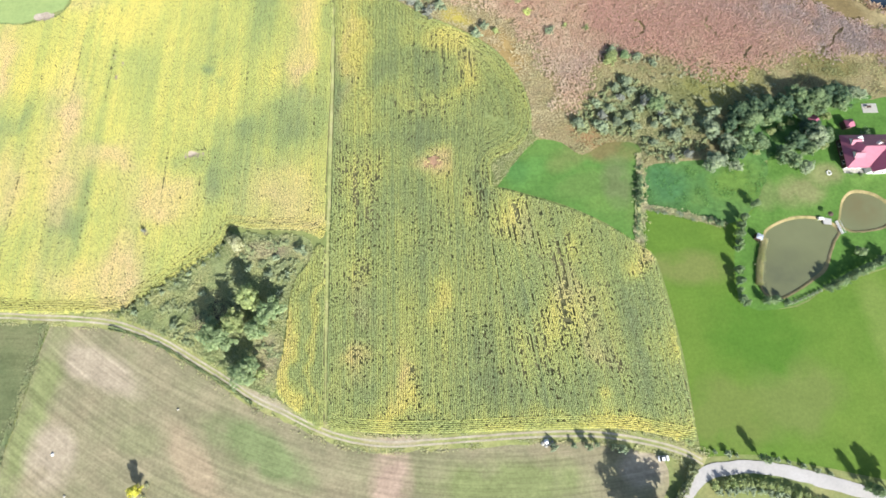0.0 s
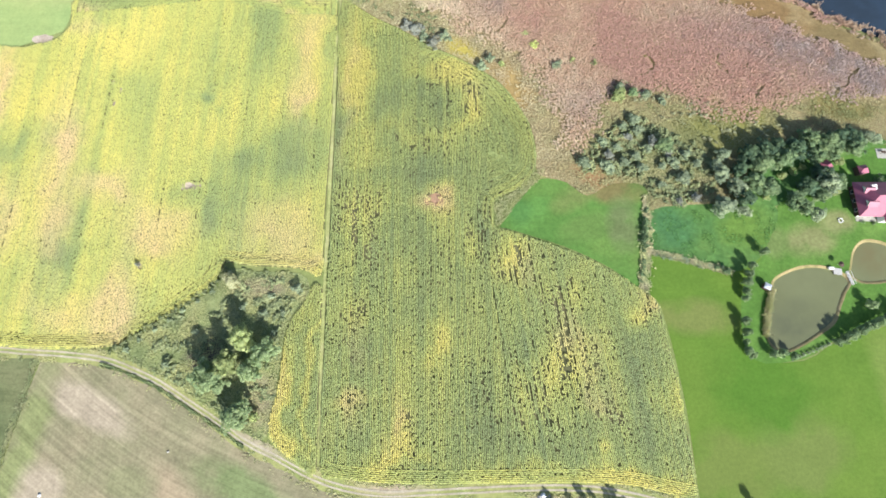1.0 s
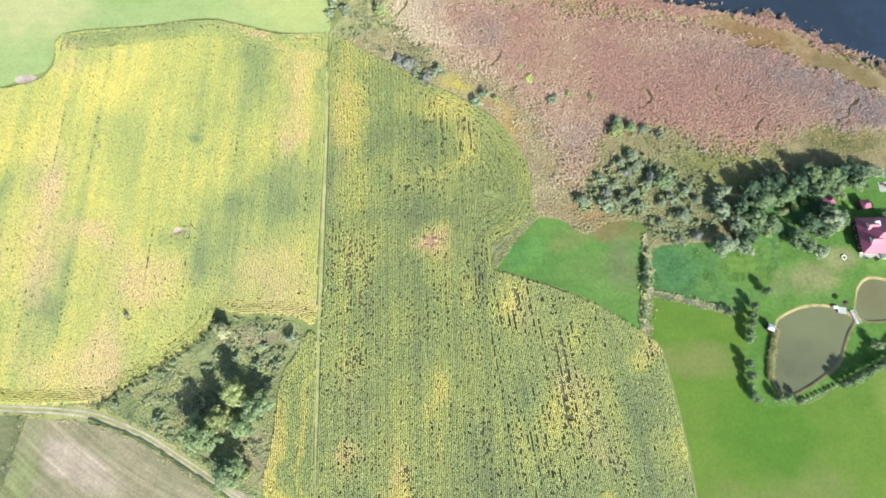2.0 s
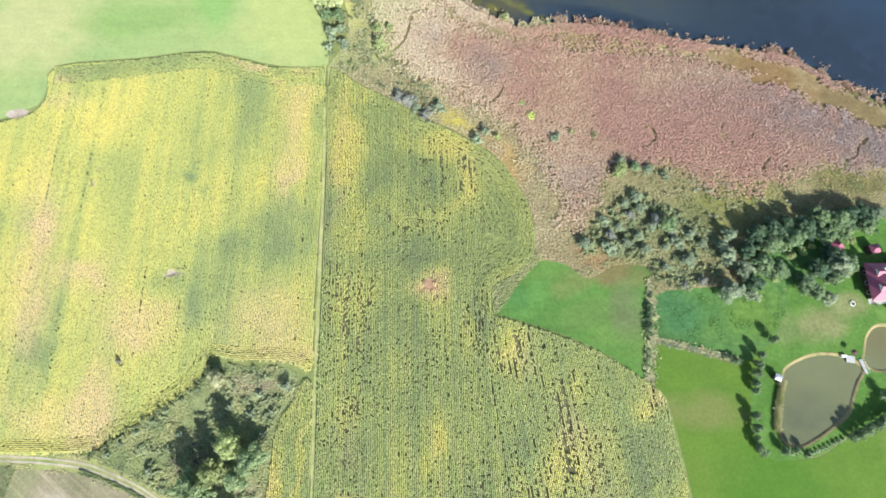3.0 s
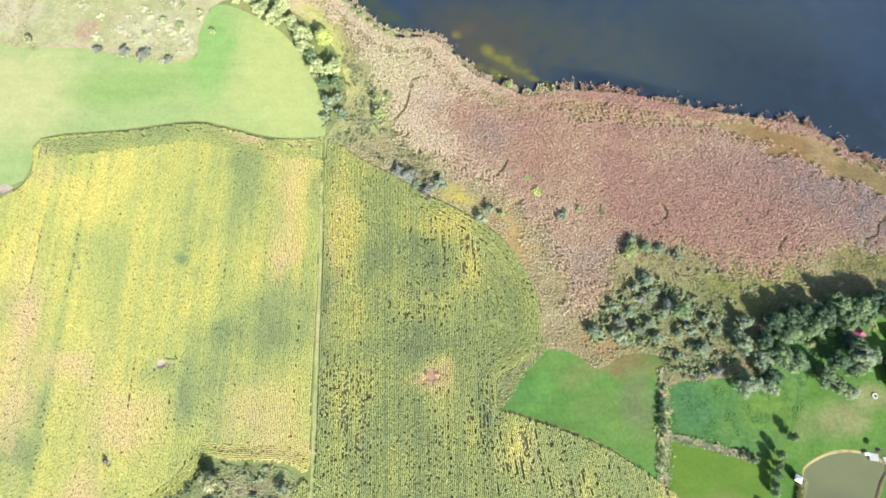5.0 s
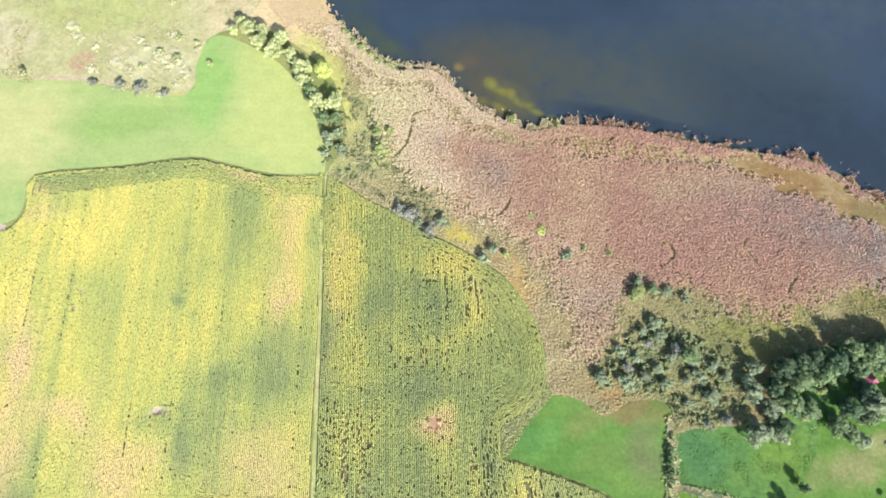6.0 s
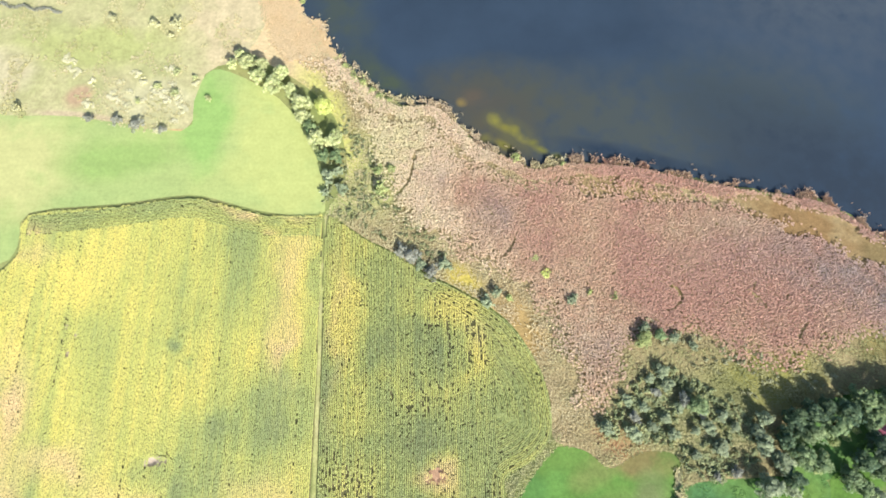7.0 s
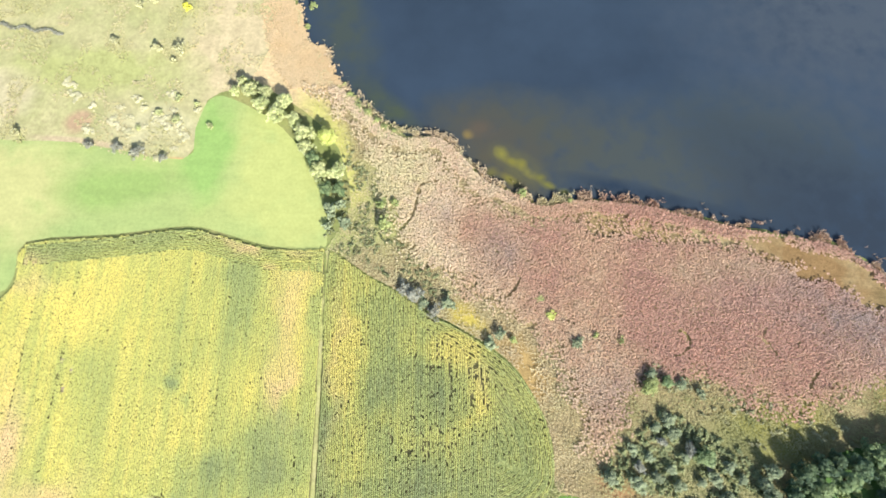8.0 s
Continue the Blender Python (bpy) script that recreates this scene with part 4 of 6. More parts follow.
inner = glade(x, y)
CRACKS = [smooth(c, False, 6) for c in ([(159, 116.5), (161, 119.5), (164.5, 121), (166.5, 125), (171, 129)], [(-5, 191), (-10.6, 189.4), (-11.5, 186), (-12.2, 182), (-13.5, 177), (-16, 173), (-20, 170)], [(115, 136), (113, 132), (115, 130), (117, 127)], [(83, 134.5), (86, 133.5), (87, 130), (85, 127.5), (81, 125.5)], [(131, 121), (128.5, 118.5), (127, 115.5)], [(22, 146), (25, 149), (27, 153)])]
paths = sum((far_from(x, y, c) < 0.25 + 0.5 * drift(x, y, 1.2)).astype(int) for c in CRACKS).astype(bool)
rim = far_from(x, y, REEDBED, True)
keep = (RNG.random(len(x)) > inner) & ((RNG.random(len(x)) < np.clip((rim - 8 * drift(x, y, 5.0) + 1) / 9, 0, 1)) | (shore < 6)) & (y < 229 + 6 * drift(x, y, 4)) & ~paths & (drift(x, y, 1.1) > 0.06)
x, y, shore = x[keep], y[keep], shore[keep]
tone = 0.14 + 0.62 * np.clip((72 - x) / 80, 0, 1) + (drift(x, y, 18) - 0.5) * 0.35 + (drift(x, y, 3) - 0.5) * 0.25
tone += blobs(x, y, [(-6, 195, 20, 14, 0.15), (-26, 178, 10, 14, 0.3), (52, 106, 16, 18, 0.3), (-64, 262, 8, 24, 0.15), (13, 172, 11, 9, -0.4), (37, 172, 18, 9, -0.25), (30, 150, 22, 8, -0.15), (68, 178, 20, 5, -0.2), (80, 130, 14, 8, -0.25), (110, 135, 26, 10, -0.2), (100, 157, 34, 5, 0.22), (50, 150, 30, 10, -0.1)])
# Blobs east of x = 120 paint view-angle darkening, not dryness, into the reeds.
dry = blobs(x, y, [(20, 164, 8, 9, 0.6), (-2, 178, 6, 5, 0.35), (146, 138, 16, 10, 0.45), (62, 112, 20, 10, 0.35), (180, 128, 26, 30, 0.8), (125, 150, 36, 16, 0.3), (165, 120, 20, 10, 0.3)]) * (0.5 + drift(x, y, 4))
tufts("reed_bed", x, y, M_REED, "dense rust-pink reeds between the fields and the lake", "reeds", 3, 0.7, (0.26, 0.92), (0.5, 0.95), 0.15, tone, dry, (0.80 + 0.2 * drift(x, y, 1.0) + 0.16 * drift(x + 40, y, 2.9)) * (1 - 0.45 * inner[keep]), mat_pad=(0.30, 0.68, 1.0), rough=0.3)

x, y = scattered(REEDBED, 0.6)
keep = (x < -40) & (y > 227 + 6 * drift(x, y, 4)) & ((RNG.random(len(x)) < far_from(x, y, REEDBED, True) / (2 + 10 * drift(x, y, 6))) | (far_from(x, y, LAKE, True) < 7))
k = np.repeat(np.arange(len(LAKE)), 60)
wet = LAKE[k] + RNG.normal(0, 0.9, (len(k), 2)) - (0.6, 0.6)
wet = wet[(wet[:, 0] < -42) & (wet[:, 1] > 230) & (wet[:, 1] < 285)]
x, y = np.concatenate([x[keep], wet[:, 0]]), np.concatenate([y[keep], wet[:, 1]])
tufts("orange_sedge", x, y, M_ORANGE, "smooth orange-tan sedge on the lake's shore", "sedge", 3, 0.2, (0.26, 0.4), (0.5, 0.42), 0.17, 0.9 - 0.2 * drift(x, y, 5), 0.45 + 0.5 * drift(x, y, 6), 0.6 + 0.35 * drift(x, y, 2), mat_pad=(0.36, 0.26, 1.0))

line = smooth([(-44, 232), (-38, 225.5), (-32, 219.5), (-26, 214.6), (-19, 211)], False, 12)
k = np.repeat(np.arange(len(line)), 34)
x, y = line[k, 0] + RNG.normal(-0.8, 1.3, len(k)), line[k, 1] + RNG.normal(-0.8, 1.3, len(k))
tufts("shore_sedge", x, y, M_WEED, "yellow-green sedge tufts along the lake shore", "sedge", 4, 0.1, (0.28, 0.6), (0.5, 0.6), 0.16, 0.45 + 0.5 * drift(x, y, 3), None, 0.6 + 0.8 * drift(x, y, 2), ground=-0.2)

k = np.repeat(np.arange(len(LAKE)), 70)
x, y = LAKE[k, 0] + RNG.normal(0, 1.3, len(k)), LAKE[k, 1] + RNG.normal(0, 1.3, len(k))
keep = (x > -80) & (x < 230) & (y < 290) & (drift(x, y, 2.6) > 0.45 + 0.25 * (y > 232))
x, y = x[keep], y[keep]
tufts("shore_reeds", x, y, M_REED, "ragged straw and green reed tufts in the shallows", "reeds", 3, 0.1, (0.25, 0.8), (0.5, 1.1), 0.13, 0.65 + 0.6 * drift(x, y, 8) - 0.6 * (x > 50), 0.2 * drift(x, y, 3), 0.6 + 0.6 * RNG.random(len(x)), ground=-0.4)

x, y = scattered(MARSH, 0.72)
thin = glade(x, y) * np.where(x > 60, 0.12, 0.8)
keep = (~inside(x, y, REEDBED) | (RNG.random(len(x)) < np.clip((12 - far_from(x, y, REEDBED, True)) / 8, 0, 1)) | (RNG.random(len(x)) < thin)) & ~inside(x, y, LAKE_EDGE) & (x < 235) & (y < 285)
keep &= blobs(x, y, [(29, 120, 5, 9, 0.8), (9, 137, 6, 3, 0.8), (62, 81, 7, 3, 0.7), (-80, 252, 14, 36, 0.9), (-70, 232, 8, 8, 0.6)]) + 0.5 * RNG.random(len(x)) < 0.8
keep &= (RNG.random(len(x)) > 0.75 * np.exp(-((x + 46 + 0.35 * (y - 204)) / 8) ** 2) * (y > 186))
keep &= ~((x < -56) & (y > 222)) & ~(inside(x, y, REEDBED) & (y > 130) & (x > 40))
keep &= ~inside(x, y, PADDOCK) & ~inside(x, y, ROUGH) & ~inside(x, y, LAWN) & ~inside(x, y, FARMEADOW) & ~inside(x, y, WOODFLOOR)
x, y = x[keep], y[keep]
tone = np.interp(x, [40, 60], [0.55, 0.05]) + 0.5 * drift(x, y, 7) + blobs(x, y, [(112, 102, 20, 9, 0.1), (8, 138, 8, 4, -0.2)]) - 0.55 * glade(x, y) * (x > 60)
tufts("marsh_weeds", x, y, M_SEDGE, "olive and straw marsh weeds along the reed bed", "weeds", 3, 0.2, (0.3, 0.42), (0.6, 0.4), 0.18, tone, drift(x, y, 5) * np.where(x < 5, 0.2, 0.5) * np.where((x > 50) & (y < 112), 0.4, 1.0) * (1 - 0.6 * glade(x, y) * (x > 50)), 0.5 + 0.8 * drift(x, y, 3))

x, y = scattered(THICKET, 0.62)
tone = drift(x, y, 6) * 1.1 + 0.05 + blobs(x, y, [(-97, 15, 10, 6, 0.3), (-85, 25, 8, 5, 0.2)])
tufts("thicket_weeds", x, y, M_WEED, "tangled grey-green weeds and scrub in the field thicket", "weeds", 4, 0.2, (0.3, 0.45), (0.62, 0.4), 0.18, tone, drift(x, y, 4) * 0.12 + blobs(x, y, [(-66, 36, 12, 4, 0.6), (-62, -4, 6, 9, 0.45)]), 0.4 + 1.0 * drift(x, y, 2.8) ** 1.5)

k = np.repeat(np.arange(len(TRACK)), 40)
x = TRACK[k, 0] + RNG.normal(0, 2.2, len(k))
y = TRACK[k, 1] + RNG.choice([-1, 1], len(k)) * RNG.uniform(1.5, 3.4, len(k))
keep = (drift(x, y, 3) > 0.35) & (far_from(x, y, TRACK) > 1.5) & (far_from(x, y, ROAD) > 3.0)
x, y = x[keep], y[keep]
tufts("verge_grass", x, y, M_WEED, "straggly straw and green grass on the track's verges", "grass", 4, 0.02, (0.2, 0.3), (0.45, 0.25), 0.10, drift(x, y, 5) * 0.9 + 0.2, drift(x, y, 3) * 0.6, 0.5 + 0.6 * RNG.random(len(x)))

x, y = scattered(ROUGH, 0.7)
keep = drift(x, y * 0.6, 2.6) > 0.55
x, y = x[keep], y[keep]
tufts("meadow_grass", x, y, M_GRASS, "long lush grass in uneven swathes", "grass", 4, 0.02, (0.16, 0.2), (0.36, 0.14), 0.10, drift(x, y, 9) * 0.5 - 0.1, None, 0.4 + 0.9 * drift(x, y, 1.8))
a = scattered(SCRUB[(SCRUB[:, 1] < 400)], 1.5)
x, y = a
keep = (x > -205) & (y < 285) & (drift(x, y, 6) > 0.55)
x, y = x[keep], y[keep]
tufts("pasture_tussocks", x, y, M_TUSSOCK, "straw-coloured grass tussocks on the dry pasture", "grass", 4, 0.02, (0.35, 0.22), (0.75, 0.1), 0.24, 1.3 * drift(x, y, 9) - 0.1, 0.35 * drift(x, y, 4), 0.5 + 1.0 * drift(x, y, 3))

for line, wide, words in ((smooth([(78.6, 72), (77.6, 62), (76.4, 52), (75.2, 44), (74.6, 37)], False, 24), 1.0, "tan and grey-green weeds in the paddock hedge"), (smooth([(77, 51), (84, 49.6), (92, 47.4), (100, 45.2), (106, 43.4)], False, 20), 0.7, "tan weeds along the meadow ditch")):
    k = np.repeat(np.arange(len(line)), 16)
    x, y = line[k, 0] + RNG.normal(0, wide, len(k)), line[k, 1] + RNG.normal(0, wide * 0.8, len(k))
    tufts("ditch_weeds", x, y, M_WEED, words, "weeds", 4, 0.05, (0.25, 0.4), (0.5, 0.35), 0.15, 0.25 + 0.7 * drift(x, y, 3), 0.8 * drift(x, y, 2.5), 0.5 + 0.7 * drift(x, y, 2))
x, y = scattered(smooth([(20.2, 61.5), (20.6, 70), (29, 75.2), (36.4, 83), (40, 84), (38, 79.5), (31, 72.6), (23, 61.5)], n=3), 0.55)
tufts("corner_weeds", x, y, M_WEED, "pale green weeds in the field's corner", "weeds", 4, 0.05, (0.25, 0.4), (0.5, 0.3), 0.15, 0.45 + 0.5 * drift(x, y, 3), 0.3 * drift(x, y, 2), 0.6 + 0.6 * drift(x, y, 2))
# Row of dark weeds added to draw the bank's shadow line beside the track.
bank = smooth([(-120.7, 8.3), (-110.1, 5.1), (-99.3, 0.5), (-88.4, -5.6), (-77.6, -11.8), (-66.9, -18.3)], False, 30)
k = np.repeat(np.arange(len(bank)), 14)
x, y = bank[k, 0] + RNG.normal(0, 0.22, len(k)), bank[k, 1] + RNG.normal(0, 0.22, len(k))
tufts("bank_weeds", x, y, M_WEED, "dark weeds added to draw the shade line of the track's bank", "weeds", 4, 0.05, (0.2, 0.5), (0.4, 0.5), 0.12, 0.6 * drift(x, y, 3), None, 0.3 + 0.7 * drift(x, y, 2))
edge = smooth([(-144.2, 9.4), (-147, -10), (-150.6, -31), (-152.5, -40)], False, 40)
k = np.repeat(np.arange(len(edge)), 9)
x, y = edge[k, 0] + RNG.normal(0, 0.9, len(k)) * (0.4 + drift(edge[k, 0], edge[k, 1] * 1.0, 5)), edge[k, 1] + RNG.normal(0, 0.4, len(k))
tufts("field_edge_weeds", x, y, M_WEED, "straggling weeds along the edge of the green field", "weeds", 4, 0.1, (0.25, 0.3), (0.5, 0.25), 0.14, 0.5 * drift(x, y, 4), 0.5 * drift(x, y, 3), 0.5 + 0.7 * drift(x, y, 2))
line = smooth([(121, 37), (119.6, 33), (118.2, 29), (117.0, 24.5), (116.2, 20.5)], False, 12)
k = np.repeat(np.arange(len(line)), 22)
x, y = line[k, 0] + RNG.normal(-0.6, 0.55, len(k)), line[k, 1] + RNG.normal(0, 0.3, len(k))
tufts("pond_reeds", x, y, M_STRAW, "pale straw reeds on the pond's bank", "reeds", 4, 0.05, (0.2, 0.6), (0.42, 0.9), 0.09, drift(x, y, 2), None, 0.6 + 0.7 * RNG.random(len(x)), ground=0.0)

# ---- trees and shrubs ----
def crown_mesh(name, mat, rng, clumps, leaves, radius, low, high, leaf, kind):
    """A crown of leafy clumps with gaps between them; every leaf spray is a folded kite."""
    pts, nrm, tone = [], [], []
    mid, half = (low + high) / 2, (high - low) / 2
    skew = rng.uniform(0, 6.283, 3)
    for c in range(clumps):
        up = rng.uniform(-0.85, 1.0)
        a = rng.uniform(0, 6.283)
        if kind == "spire":
            ring = radius * (1 - (up + 1) / 2) ** 0.8 * 0.85 + 0.04
            cr = radius * 0.32 * (1.15 - (up + 1) / 2.4)
        elif kind == "poplar":
            ring = radius * 0.45 * math.sqrt(max(0.05, 1 - up * up))
            cr = radius * 0.55
        elif kind == "round":
            ring = radius * rng.uniform(0.2, 0.76) * math.sqrt(max(0.05, 1 - up * up * 0.9))
            cr = radius * rng.uniform(0.22, 0.32)
        else:
            lobe = 1 + 0.22 * math.sin(2 * a + skew[0]) + 0.2 * math.sin(3 * a + skew[1]) + 0.12 * math.sin(5 * a + skew[2])
            ring = radius * rng.uniform(0.25, 0.86) * lobe * math.sqrt(max(0.05, 1 - up * up * 0.9))
            cr = radius * rng.uniform(0.14, 0.34)
        centre = np.array([math.cos(a) * ring, math.sin(a) * ring, mid + up * half * 0.82])
        d = rng.normal(0, 1, (leaves, 3))
        d[:, 2] += 0.35
        d /= np.linalg.norm(d, axis=1)[:, None]
        flat = np.array([1, 1, 0.8])
        pts.append(centre + d * cr * flat * rng.uniform(0.7, 1.05, (leaves, 1)))
        nrm.append(d + rng.normal(0, 0.4, (leaves, 3)) + (0, 0, 0.55))
        tone.append(np.full(leaves, np.clip(0.5 + rng.normal(0, 0.3), 0, 1)))
    p, n, tone = np.concatenate(pts), np.concatenate(nrm), np.concatenate(tone)
    n /= np.linalg.norm(n, axis=1)[:, None]
    side = np.cross(n, rng.normal(0, 1, n.shape))
    side /= np.linalg.norm(side, axis=1)[:, None]
    fore = np.cross(n, side)
    s = leaf * rng.uniform(0.7, 1.35, (len(p), 1))
    v = np.stack([p - fore * s, p + side * s * 0.62 - n * s * 0.2, p + fore * s, p - side * s * 0.62 - n * s * 0.2], 1)
    v[..., 2] = np.maximum(v[..., 2], 0.06)
    t = np.repeat(tone, 4)
    return mesh_of(name, v.reshape(-1, 3), np.arange(len(p) * 4).reshape(-1, 4), mat, tone=t, dry=np.zeros(len(t)))


def tree_model(kind, colour, seed):
    """One tree or shrub of unit crown radius 1 and height 1 times its model size: an Empty with trunk, limbs and crown."""
    rng = np.random.default_rng(seed)
    shape = {"broad": ("tree", 4.0, 9.0, 72, 44, 0.10, 0.30), "round": ("tree", 4.0, 9.0, 90, 44, 0.08, 0.26), "spire": ("conifer", 2.2, 9.0, 34, 40, 0.08, 0.26), "poplar": ("tree", 1.4, 8.0, 22, 40, 0.10, 0.22), "shrub": ("shrub", 2.0, 3.2, 30, 30, 0.02, 0.21)}[kind]
    name, radius, height, clumps, leaves, low, leaf = shape
    root = new(name)
    bm = bmesh.new()
    trunk_r = 0.035 * height if kind != "shrub" else 0.07
    rod(bm, (0, 0, -0.1), (0.1, 0.05, height * 0.45), trunk_r, trunk_r * 0.6, 8)
    rod(bm, (0.1, 0.05, height * 0.44), (0.0, 0.1, height * 0.86), trunk_r * 0.6, trunk_r * 0.15, 6)
    part("trunk" if kind != "shrub" else "stem", bm, M_BARK, root)
    for k in range(5 if kind == "broad" else 3):
        a = k * 6.283 / (5 if kind == "broad" else 3) + rng.uniform(-0.4, 0.4)
        z = height * rng.uniform(0.25, 0.5)
        part("limb", rod(bmesh.new(), (0.05, 0.02, z), (math.cos(a) * radius * 0.6, math.sin(a) * radius * 0.6, z + height * 0.25), trunk_r * 0.4, trunk_r * 0.1, 5), M_BARK, root)
    me = crown_mesh("crown", LEAF[colour], rng, clumps, leaves, radius, height * low, height, leaf, kind)
    crown = new("crown", me)
    crown.parent = root
    return root, radius, height


MODELS = {}


def plant(kind, colour, spots, label, category, group, variants=5):
    """Trees of one kind at (x, y, crown radius, height)."""
    for n, (x, y, r, h) in enumerate(spots):
        key = (kind, colour, n % variants)
        m = Matrix.Translation((x, y, 0.05)) @ Matrix.Rotation((n * 2.399 + x) % 6.283, 4, "Z")
        if key not in MODELS:
            root, r0, h0 = tree_model(kind, colour, 11 + len(MODELS))
            MODELS[key] = (root, r0, h0)
            root.matrix_basis = m @ Matrix.Diagonal((r / r0, r / r0, h / h0, 1))
            tagged(root, label, category, group)
        else:
            root, r0, h0 = MODELS[key]
            keepscale = root.scale.copy()
            ob = copy_thing(root, m @ Matrix.Diagonal((r / r0 / keepscale[0], r / r0 / keepscale[1], h / h0 / keepscale[2], 1)))
            tagged(ob, label, category, group)


def scrub(name, colour, spots, label):
    """A mass of low bushes that grow into one another, at (x, y, radius, height)."""
    rng = np.random.default_rng(61)
    models = []
    for k in range(4):
        me = crown_mesh("scrub_model", LEAF[colour], rng, 16, 22, 1.0, 0.03, 1.0, 0.15, "shrub")
        co, tone = np.empty(len(me.vertices) * 3, np.float32), np.empty(len(me.vertices), np.float32)
        me.vertices.foreach_get("co", co)
        me.attributes["tone"].data.foreach_get("value", tone)
        models.append((co.reshape(-1, 3), tone))
        bpy.data.meshes.remove(me)
    vs, ts = [], []
    for n, (x, y, r, h) in enumerate(spots):
        co, tone = models[n % 4]
        a = n * 2.399
        c, d = math.cos(a), math.sin(a)
        vs.append(np.stack([x + r * (c * co[:, 0] - d * co[:, 1]), y + r * (d * co[:, 0] + c * co[:, 1]), 0.05 + h * co[:, 2]], 1))
        ts.append(np.clip(tone + rng.normal(0, 0.25), 0, 1))
    v, t = np.concatenate(vs), np.concatenate(ts)
    return tagged(new(name, mesh_of(name, v, np.arange(len(v)).reshape(-1, 4), LEAF[colour], tone=t, dry=np.zeros(len(t)))), label, "scrub", kind="stuff")


G = "trees of the field thicket"
plant("broad", "lime", [(-69.5, 18.1, 4.7, 10.5), (-73.9, 9.2, 4.4, 11)], "yellow-green leafy tree in the field thicket", "tree", G)
plant("broad", "silver", [(-61.6, 12.5, 5.2, 8.5), (-69.1, -8.1, 5.4, 7.5), (-66.5, 6.7, 4.0, 7)], "rounded green tree in the field thicket", "tree", G)
plant("broad", "silver", [(-78.7, 4.7, 5.9, 11)], "broad grey-green willow in the field thicket", "tree", G)
plant("shrub", "lime", [(-63.4, -8.2, 1.9, 4)], "small yellow-green shrub beside the thicket trees", "shrub", G)
plant("broad", "sand", [(-76.3, 38.2, 3.1, 6)], "straw-coloured tree at the thicket's corner", "tree", G)
plant("shrub", "grey", [(-52.7, 35.9, 2.3, 3), (-84, 34.6, 1.2, 1.6), (-89, 31, 1.1, 1.5), (-94, 27.5, 1.2, 1.7), (-98.5, 24, 1.0, 1.4), (-103, 20.6, 1.1, 1.5), (-108, 17, 1.2, 1.6), (-112, 13.5, 1.5, 2.0), (-97, 8.5, 1.6, 2.2), (-72, 29, 1.8, 2.2), (-64, 27, 1.7, 2.2), (-57, 27, 1.5, 2.0), (-60, 20, 1.6, 2.0), (-62, 33, 1.6, 1.8), (-88, 20, 1.6, 1.8)],
      "low grey-green scrub at the thicket's edge", "shrub", G)
edge = smooth([(-80.5, 43), (-82.6, 38.5), (-92, 31), (-101, 24.6), (-110, 18.4), (-118, 12.6)], False, 9)
scrub("thicket_hedge", "olive", [(float(a) + 0.5 * math.sin(k * 3.7), float(b) + 0.5 * math.cos(k * 5.1), 0.7 + 0.4 * ((k * 5) % 4) / 3, 0.9 + 0.9 * ((k * 7) % 5) / 4) for k, (a, b) in enumerate(edge)], "ragged olive scrub along the thicket's field edge")
sx, sy = scattered(grown(THICKET, -1.5), 2.6)
scrub("thicket_scrub", "olive", [(a, b, 1.0 + 1.1 * float(drift(a, b, 2.0)), 0.6 + 0.7 * float(drift(a + 9, b, 2.0))) for a, b in zip(sx.tolist(), sy.tolist()) if drift(a, b, 5) > 0.48], "low grey-green scrub filling the thicket")
plant("round", "lemon", [(-48, 208.6, 4.3, 6.5)], "rounded lemon-green tree beside the far meadow", "tree", "trees along the far meadow")
plant("broad", "yellow", [(-101.5, -44.5, 2.2, 5.5)], "small tree in bright yellow autumn leaf", "tree", "yellow trees")
G = "trees of the marsh wood"
plant("broad", "grey", [(54.9, 86.1, 2.7, 3.2), (63.4, 94.9, 2.1, 2.4), (71.6, 102.1, 1.9, 2.4), (75.9, 104.4, 2.6, 3.0), (77.4, 100.2, 2.4, 2.8), (68.4, 92.6, 2.0, 2.6), (64.4, 84.4, 3.0, 3.2), (70.7, 86.5, 2.2, 2.8), (75.4, 88.9, 1.9, 2.4), (77.6, 84.0, 2.2, 3.0), (85.4, 85.1, 1.8, 2.4), (90.0, 86.3, 2.6, 3.0), (94.9, 89.9, 2.2, 2.6),
                        (92.7, 80.0, 3.0, 3.4), (84.5, 77.4, 1.7, 2.2), (98.9, 86.2, 2.0, 2.4), (105.4, 85.4, 2.8, 4.2), (80.7, 92.5, 1.9, 2.2)], "grey-green willow in the marshy wood", "tree", G)
plant("broad", "dusky", [(65.2, 89.4, 2.2, 2.6), (73.4, 97.6, 1.8, 2.2), (88.4, 91.0, 2.0, 2.4), (82.4, 95.4, 2.2, 3.4), (97.0, 72.2, 2.0, 2.6), (90.6, 70.6, 1.6, 2.0)], "dusky brown-grey willow in the marshy wood", "tree", G)
plant("broad", "green", [(86.6, 93.4, 3.6, 5.4), (77.0, 117.0, 2.4, 3.2)], "rounded green tree standing in the marsh", "tree", G)
plant("broad", "grey", [(82.1, 116.2, 2.1, 2.6), (88.7, 113.2, 1.8, 2.2), (71.6, 119.6, 2.0, 3.0)], "grey-green bushy tree in the reed bed's edge", "tree", G)
plant("broad", "lime", [(70.8, 115.4, 3.4, 3.8)], "yellow-green tree standing in the marsh", "tree", G)
MARSHWOOD = smooth([(52, 86), (60, 96), (70, 105), (82, 106), (92, 99), (103, 93), (108, 84), (100, 70), (88, 69), (80, 74), (76, 80), (62, 82)], n=3)
sx, sy = scattered(MARSHWOOD, 2.3)
